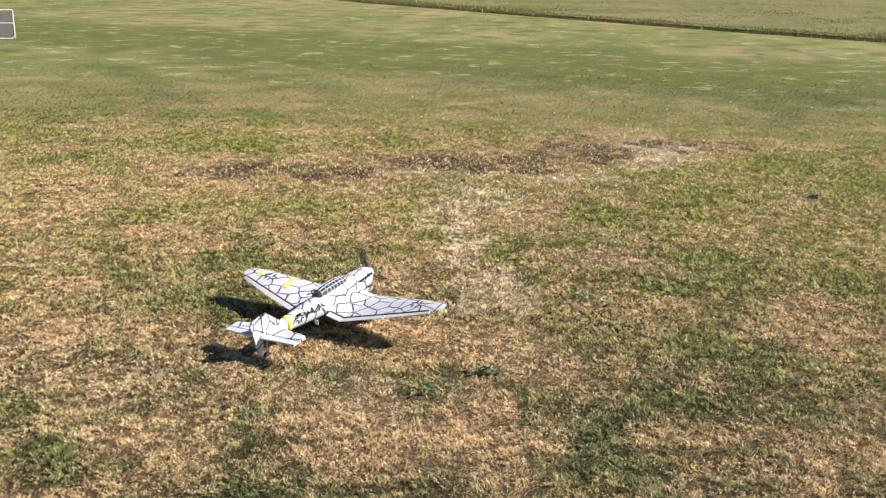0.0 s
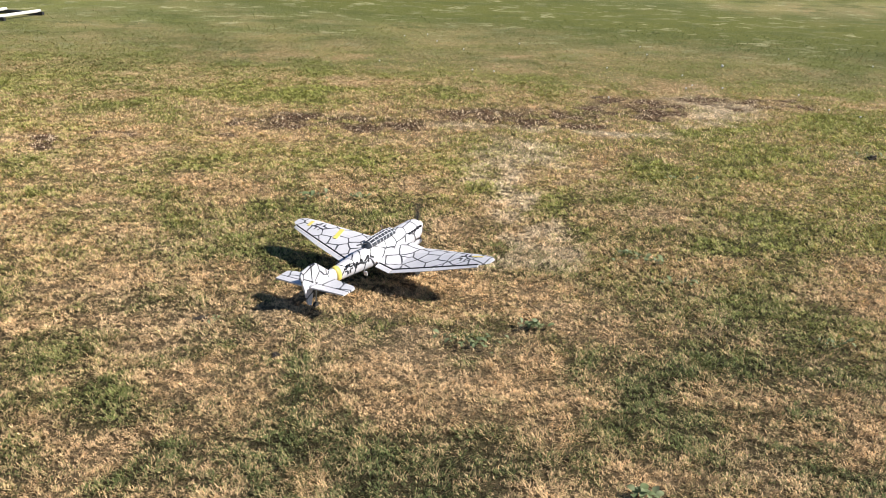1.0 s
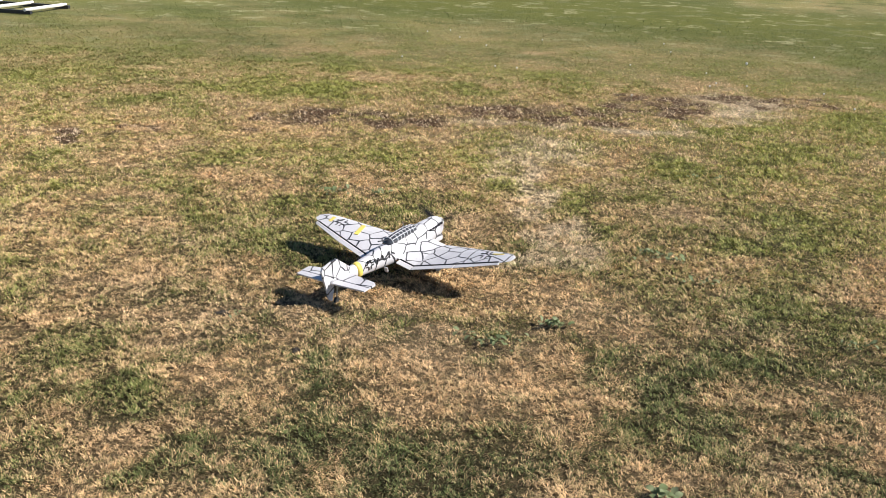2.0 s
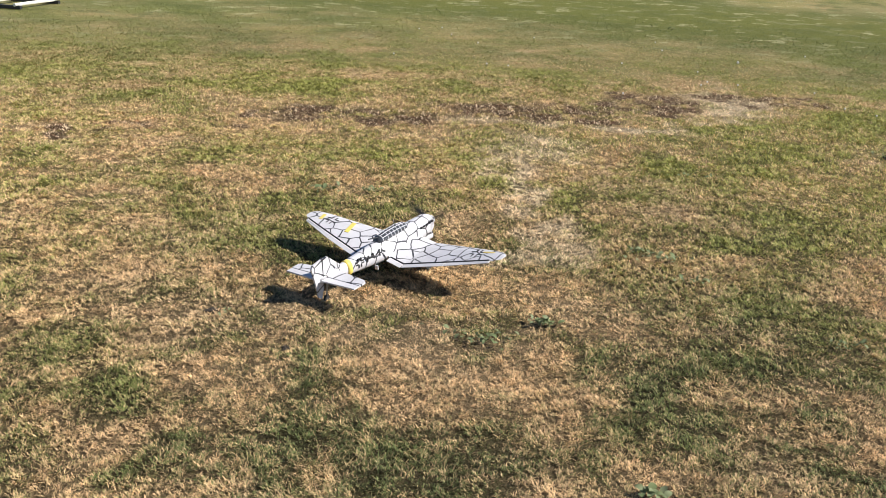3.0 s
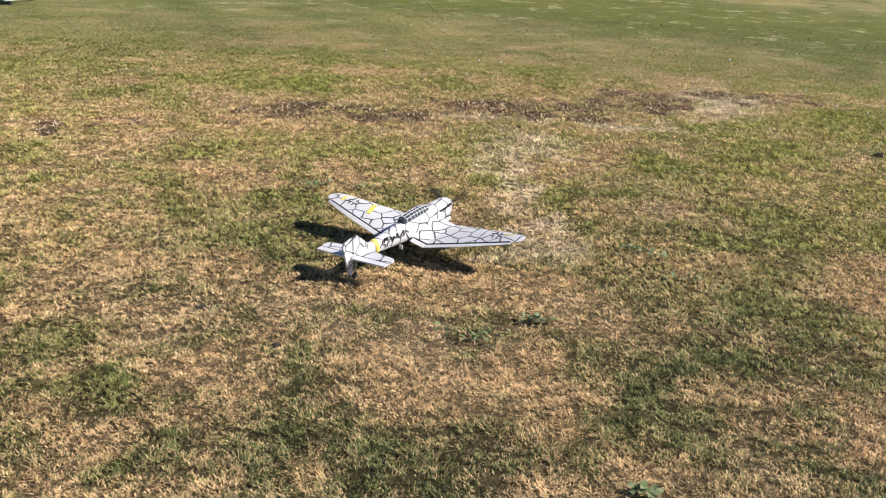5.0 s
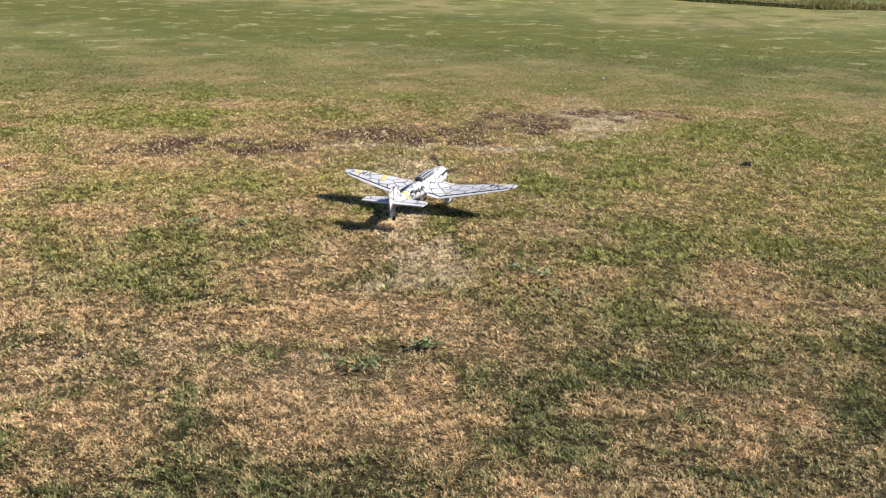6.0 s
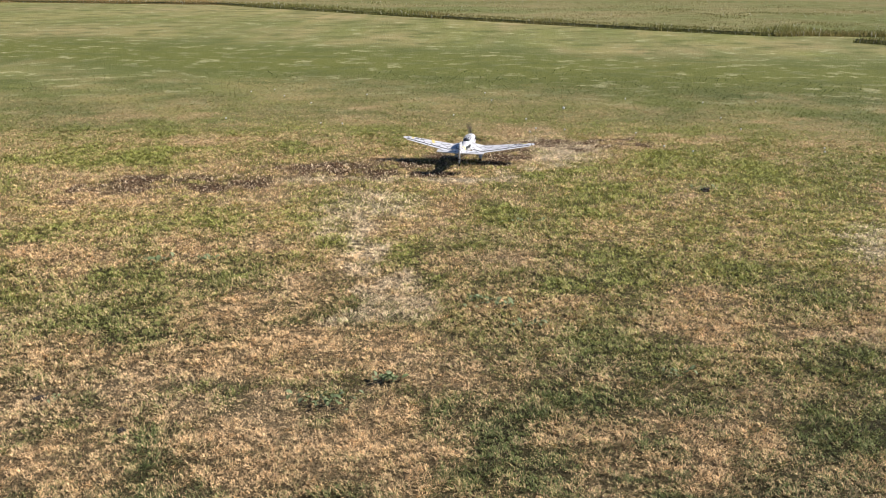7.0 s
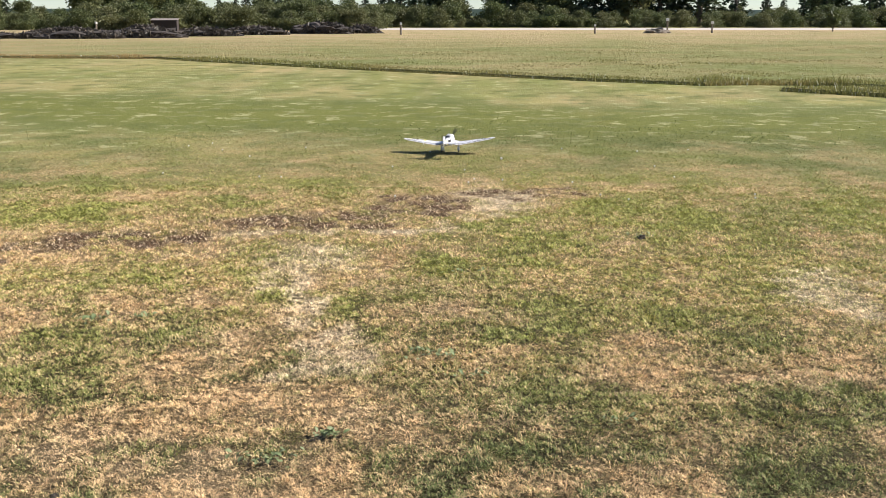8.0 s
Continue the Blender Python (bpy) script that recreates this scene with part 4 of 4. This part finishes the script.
def make_plane():
    plane = thing("model_aircraft", "white model aircraft with black crack-pattern paint and yellow bands", "model aircraft")
    part("fuselage", loft(bmesh.new(), [body_ring(y) for y, *_ in FUSELAGE]), M_WHITE, plane, "white with black cracks", True)
    # spinner, cowling chin and exhausts
    bm = bmesh.new()
    box(bm, (0.050, 0.100, 0.030), pose(0, 0.222, 0.080), 0.010)
    part("radiator", bm, M_WHITE, plane, "", True)
    part("radiator_mouth", box(bmesh.new(), (0.040, 0.006, 0.022), pose(0, 0.273, 0.082), 0.002), M_DARK, plane, "dark intake")
    for side in (-1, 1):
        for k in range(5):
            w, lo, hi = body_at(0.25 - 0.022 * k)
            part("exhaust_stub", box(bmesh.new(), (0.010, 0.014, 0.008), pose(side * (w - 0.001), 0.25 - 0.022 * k, 0.158, 0, 0, side * 20), 0.002), M_DARK, plane, "black stub")
    # wings
    for side in (-1, 1):
        wing = part("wing", loft(bmesh.new(), [airfoil(*row, side) for row in WING]), M_WHITE_FLAT, plane, "white with black cracks")
        flaps = ((0.055, 0.128), (0.134, 0.318), (0.324, 0.505))
        for a, b in flaps:
            rings = []
            for x in (a, b):
                front, back, z, thick = wing_at(x)
                cho = 0.032 if x < 0.4 else 0.020
                rings.append([(side * x, back - 0.004, z + 0.002), (side * x, back - 0.010, z + 0.004), (side * x, back - cho, z - 0.001), (side * x, back - cho, z - 0.003),
                              (side * x, back - 0.010, z - 0.005)])
            part("flap" if b < 0.4 else "aileron", loft(bmesh.new(), rings), M_PLAIN, wing, "plain white trailing strip")
        seam = [(side * x, wing_at(x)[1], wing_at(x)[2] + 0.0035) for x in (0.055, 0.130, 0.300, 0.500)]
        bm = bmesh.new()
        for p, q in zip(seam, seam[1:]):
            tube(bm, p, q, 0.0032, None, 6)
        part("hinge_line", bm, M_DARK, wing, "black line")
        # cross of plain bars, outboard, and yellow flashes
        cx = 0.405
        bm = bmesh.new()
        for a in (-0.021, 0.021):
            for b in (-0.010, 0.010):
                on_wing(bm, cx + b, 0.066 + a, 0.005, 0.022, side)
                on_wing(bm, cx + a, 0.066 + b, 0.022, 0.005, side)
        part("marking", bm, M_DARK, wing, "black cross outline")
        if side < 0:
            part("marking", on_wing(bmesh.new(), 0.290, 0.060, 0.020, 0.085, side, 14), M_YELLOW, wing, "yellow flash")
            part("marking", on_wing(bmesh.new(), 0.462, 0.066, 0.016, 0.045, side, 10), M_YELLOW, wing, "yellow flash")
        else:
            part("marking", on_wing(bmesh.new(), 0.455, 0.082, 0.050, 0.010, side, 8), M_YELLOW, wing, "faded yellow flash")
        # fixed leg with spat and wheel
        leg = part("landing_leg", tube(bmesh.new(), (side * 0.105, 0.098, 0.100), (side * 0.100, 0.118, 0.030), 0.012, 0.010, 10), M_PLAIN, plane, "white trouser leg", True)
        bm = bmesh.new()
        bmesh.ops.create_uvsphere(bm, u_segments=14, v_segments=10, radius=1, matrix=pose(side * 0.099, 0.112, 0.028) @ Matrix.Diagonal((0.015, 0.048, 0.026, 1)))
        part("spat", bm, M_PLAIN, leg, "white wheel spat", True)
        bm = bmesh.new()
        tube(bm, (side * 0.099 - 0.007, 0.120, 0.015), (side * 0.099 + 0.007, 0.120, 0.015), 0.0285, None, 20)
        part("tyre", bm, M_RUBBER, leg, "black rubber tyre")
    # tail
    fin = [(-0.345, 0.180), (-0.412, 0.240), (-0.442, 0.243), (-0.449, 0.150)]
    rudder = [(-0.446, 0.243), (-0.500, 0.234), (-0.510, 0.222), (-0.496, 0.150), (-0.486, 0.086), (-0.470, 0.076), (-0.452, 0.120)]
    for name, ring, thick, mat in (("fin", fin, 0.011, M_WHITE_SIDE), ("rudder", rudder, 0.008, M_WHITE_SIDE)):
        part(name, loft(bmesh.new(), [[(s * thick / 2, y, z) for y, z in ring] for s in (-1, 1)]), mat, plane, "")
    part("rudder_line", tube(bmesh.new(), (0, -0.4475, 0.150), (0, -0.4445, 0.244), 0.0060, None, 6), M_DARK, plane, "black hinge line")
    for side in (-1, 1):
        ring = [(0.008, -0.365), (0.168, -0.388), (0.182, -0.398), (0.182, -0.435), (0.008, -0.435)]
        part("tailplane", loft(bmesh.new(), [[(side * x, y, 0.158 + s * 0.0045) for x, y in ring] for s in (-1, 1)]), M_WHITE_FLAT, plane, "")
        ring = [(0.016, -0.4385), (0.182, -0.4385), (0.182, -0.468), (0.016, -0.474)]
        part("elevator", loft(bmesh.new(), [[(side * x, y, 0.158 + s * 0.003) for x, y in ring] for s in (-1, 1)]), M_PLAIN, plane, "")
        part("strut", tube(bmesh.new(), (side * 0.010, -0.405, 0.128), (side * 0.085, -0.408, 0.154), 0.003), M_GREYBLUE, plane, "thin grey strut")
    wheel = part("tail_leg", tube(bmesh.new(), (0, -0.425, 0.130), (0, -0.440, 0.068), 0.0035), M_METAL, plane, "thin steel leg")
    part("tail_wheel", tube(bmesh.new(), (-0.005, -0.442, 0.066), (0.005, -0.442, 0.066), 0.013, None, 14), M_RUBBER, wheel, "small black wheel")
    # canopy: dark glass under white hoops and rails
    stations = ((0.112, 0.012, 0.010), (0.088, 0.024, 0.022), (0.040, 0.027, 0.029), (-0.040, 0.027, 0.029), (-0.085, 0.025, 0.024), (-0.105, 0.018, 0.010))

    def hoop(y, w, h, grow=0.0):
        return [(math.cos(math.pi * i / 10) * (w + grow), y, 0.182 + math.sin(math.pi * i / 10) ** 0.8 * (h + grow)) for i in range(11)]

    canopy = part("canopy", loft(bmesh.new(), [hoop(*s) for s in stations]), M_GLASS, plane, "dark glazing", True)
    for y in (0.086, 0.064, 0.040, 0.018, -0.004, -0.026, -0.050, -0.082):
        for (ya, wa, ha), (yb, wb, hb) in zip(stations, stations[1:]):
            if yb <= y <= ya:
                k = (ya - y) / (ya - yb)
                pts = hoop(y, wa + (wb - wa) * k, ha + (hb - ha) * k, 0.0008)
        bm = bmesh.new()
        for p, q in zip(pts, pts[1:]):
            tube(bm, p, q, 0.0019, None, 5)
        part("canopy_hoop", bm, M_PLAIN, canopy, "white frame bar")
    for i in (2, 4, 6, 8):
        bm = bmesh.new()
        pts = [hoop(*s, 0.0008)[i] for s in stations[1:5]]
        for p, q in zip(pts, pts[1:]):
            tube(bm, p, q, 0.0017, None, 5)
        part("canopy_rail", bm, M_PLAIN, canopy, "white frame bar")
    part("gun", tube(bmesh.new(), (0, -0.085, 0.198), (0, -0.150, 0.214), 0.0028), M_DARK, plane, "black rear gun")
    part("mast", tube(bmesh.new(), (0, 0.030, 0.212), (0, 0.020, 0.246), 0.0016, 0.001), M_GREYBLUE, plane, "thin aerial mast")
    part("horn", box(bmesh.new(), (0.018, 0.004, 0.020), pose(0.052, -0.175, 0.105), 0.001), M_PLAIN, plane, "small white horn")
    # yellow band and bars on the sides of the body
    part("band", loft(bmesh.new(), [body_ring(y, 0.0012) for y in (-0.292, -0.318)]), M_YELLOW, plane, "yellow band", True)
    for side in (-1, 1):
        def mark(y, z, long, high, lean=0.0, mat=M_DARK, label="black bar"):
            w, lo, hi = body_at(y)
            yaw = math.degrees(math.atan2(body_at(y + 0.03)[0] - body_at(y - 0.03)[0], 0.06))
            part("marking", box(bmesh.new(), (0.0050, long, high), pose(side * (w - 0.0005), y, z, lean, 0, -side * yaw)), mat, plane, label)
        mark(-0.256, 0.166, 0.006, 0.014), mark(-0.242, 0.166, 0.006, 0.014), mark(-0.256, 0.138, 0.006, 0.014), mark(-0.242, 0.138, 0.006, 0.014)
        mark(-0.266, 0.157, 0.014, 0.005), mark(-0.266, 0.147, 0.014, 0.005), mark(-0.232, 0.157, 0.014, 0.005), mark(-0.232, 0.147, 0.014, 0.005)
        mark(-0.212, 0.150, 0.006, 0.028, 25), mark(-0.200, 0.150, 0.006, 0.028, -25), mark(-0.180, 0.150, 0.026, 0.006), mark(-0.165, 0.152, 0.006, 0.028, 20)
        mark(-0.140, 0.155, 0.028, 0.006, 30), mark(-0.128, 0.152, 0.006, 0.030), mark(-0.105, 0.152, 0.024, 0.006, -35)
    # propeller, a part that turns
    bm = bmesh.new()
    bmesh.ops.create_uvsphere(bm, u_segments=20, v_segments=12, radius=1, matrix=Matrix.Diagonal((0.023, 0.026, 0.023, 1)))
    prop = part("propeller", bm, M_PLAIN, plane, "white spinner with black blades", True)
    for k in range(3):
        rings = []
        for r, w, tw in ((0.018, 0.010, 55), (0.045, 0.022, 42), (0.085, 0.024, 28), (0.118, 0.017, 20), (0.132, 0.005, 18)):
            a = radians(tw)
            c, s = math.cos(a), math.sin(a)
            ring = [(-w / 2 * c, -w / 2 * s, r), (0.002 * s, -0.002 * c, r), (w / 2 * c, w / 2 * s, r), (-0.002 * s, 0.002 * c, r)]
            rings.append([Matrix.Rotation(radians(120 * k), 3, "Y") @ Vector(p) for p in ring])
        part("blade", loft(bmesh.new(), rings), M_DARK, prop, "black blade")
    prop.matrix_basis = pose(*HUB)
    return plane, prop


plane, prop = make_plane()


def motions():
    rows = []
    for t, x, y, yaw, pitch, roll in ROWS:
        p = radians(pitch)
        rows.append((t, pose(x, y, 0.0137 * math.cos(p) - 0.120 * math.sin(p) - 0.001, pitch, roll, yaw)))
    walk(plane, rows)
    phase = np.interp(np.arange(241) / FPS, *zip(*PROP))
    walk(prop, [(k / FPS, pose(*HUB, 0, 80 * k + phase[k], 0)) for k in range(241)])


motions()
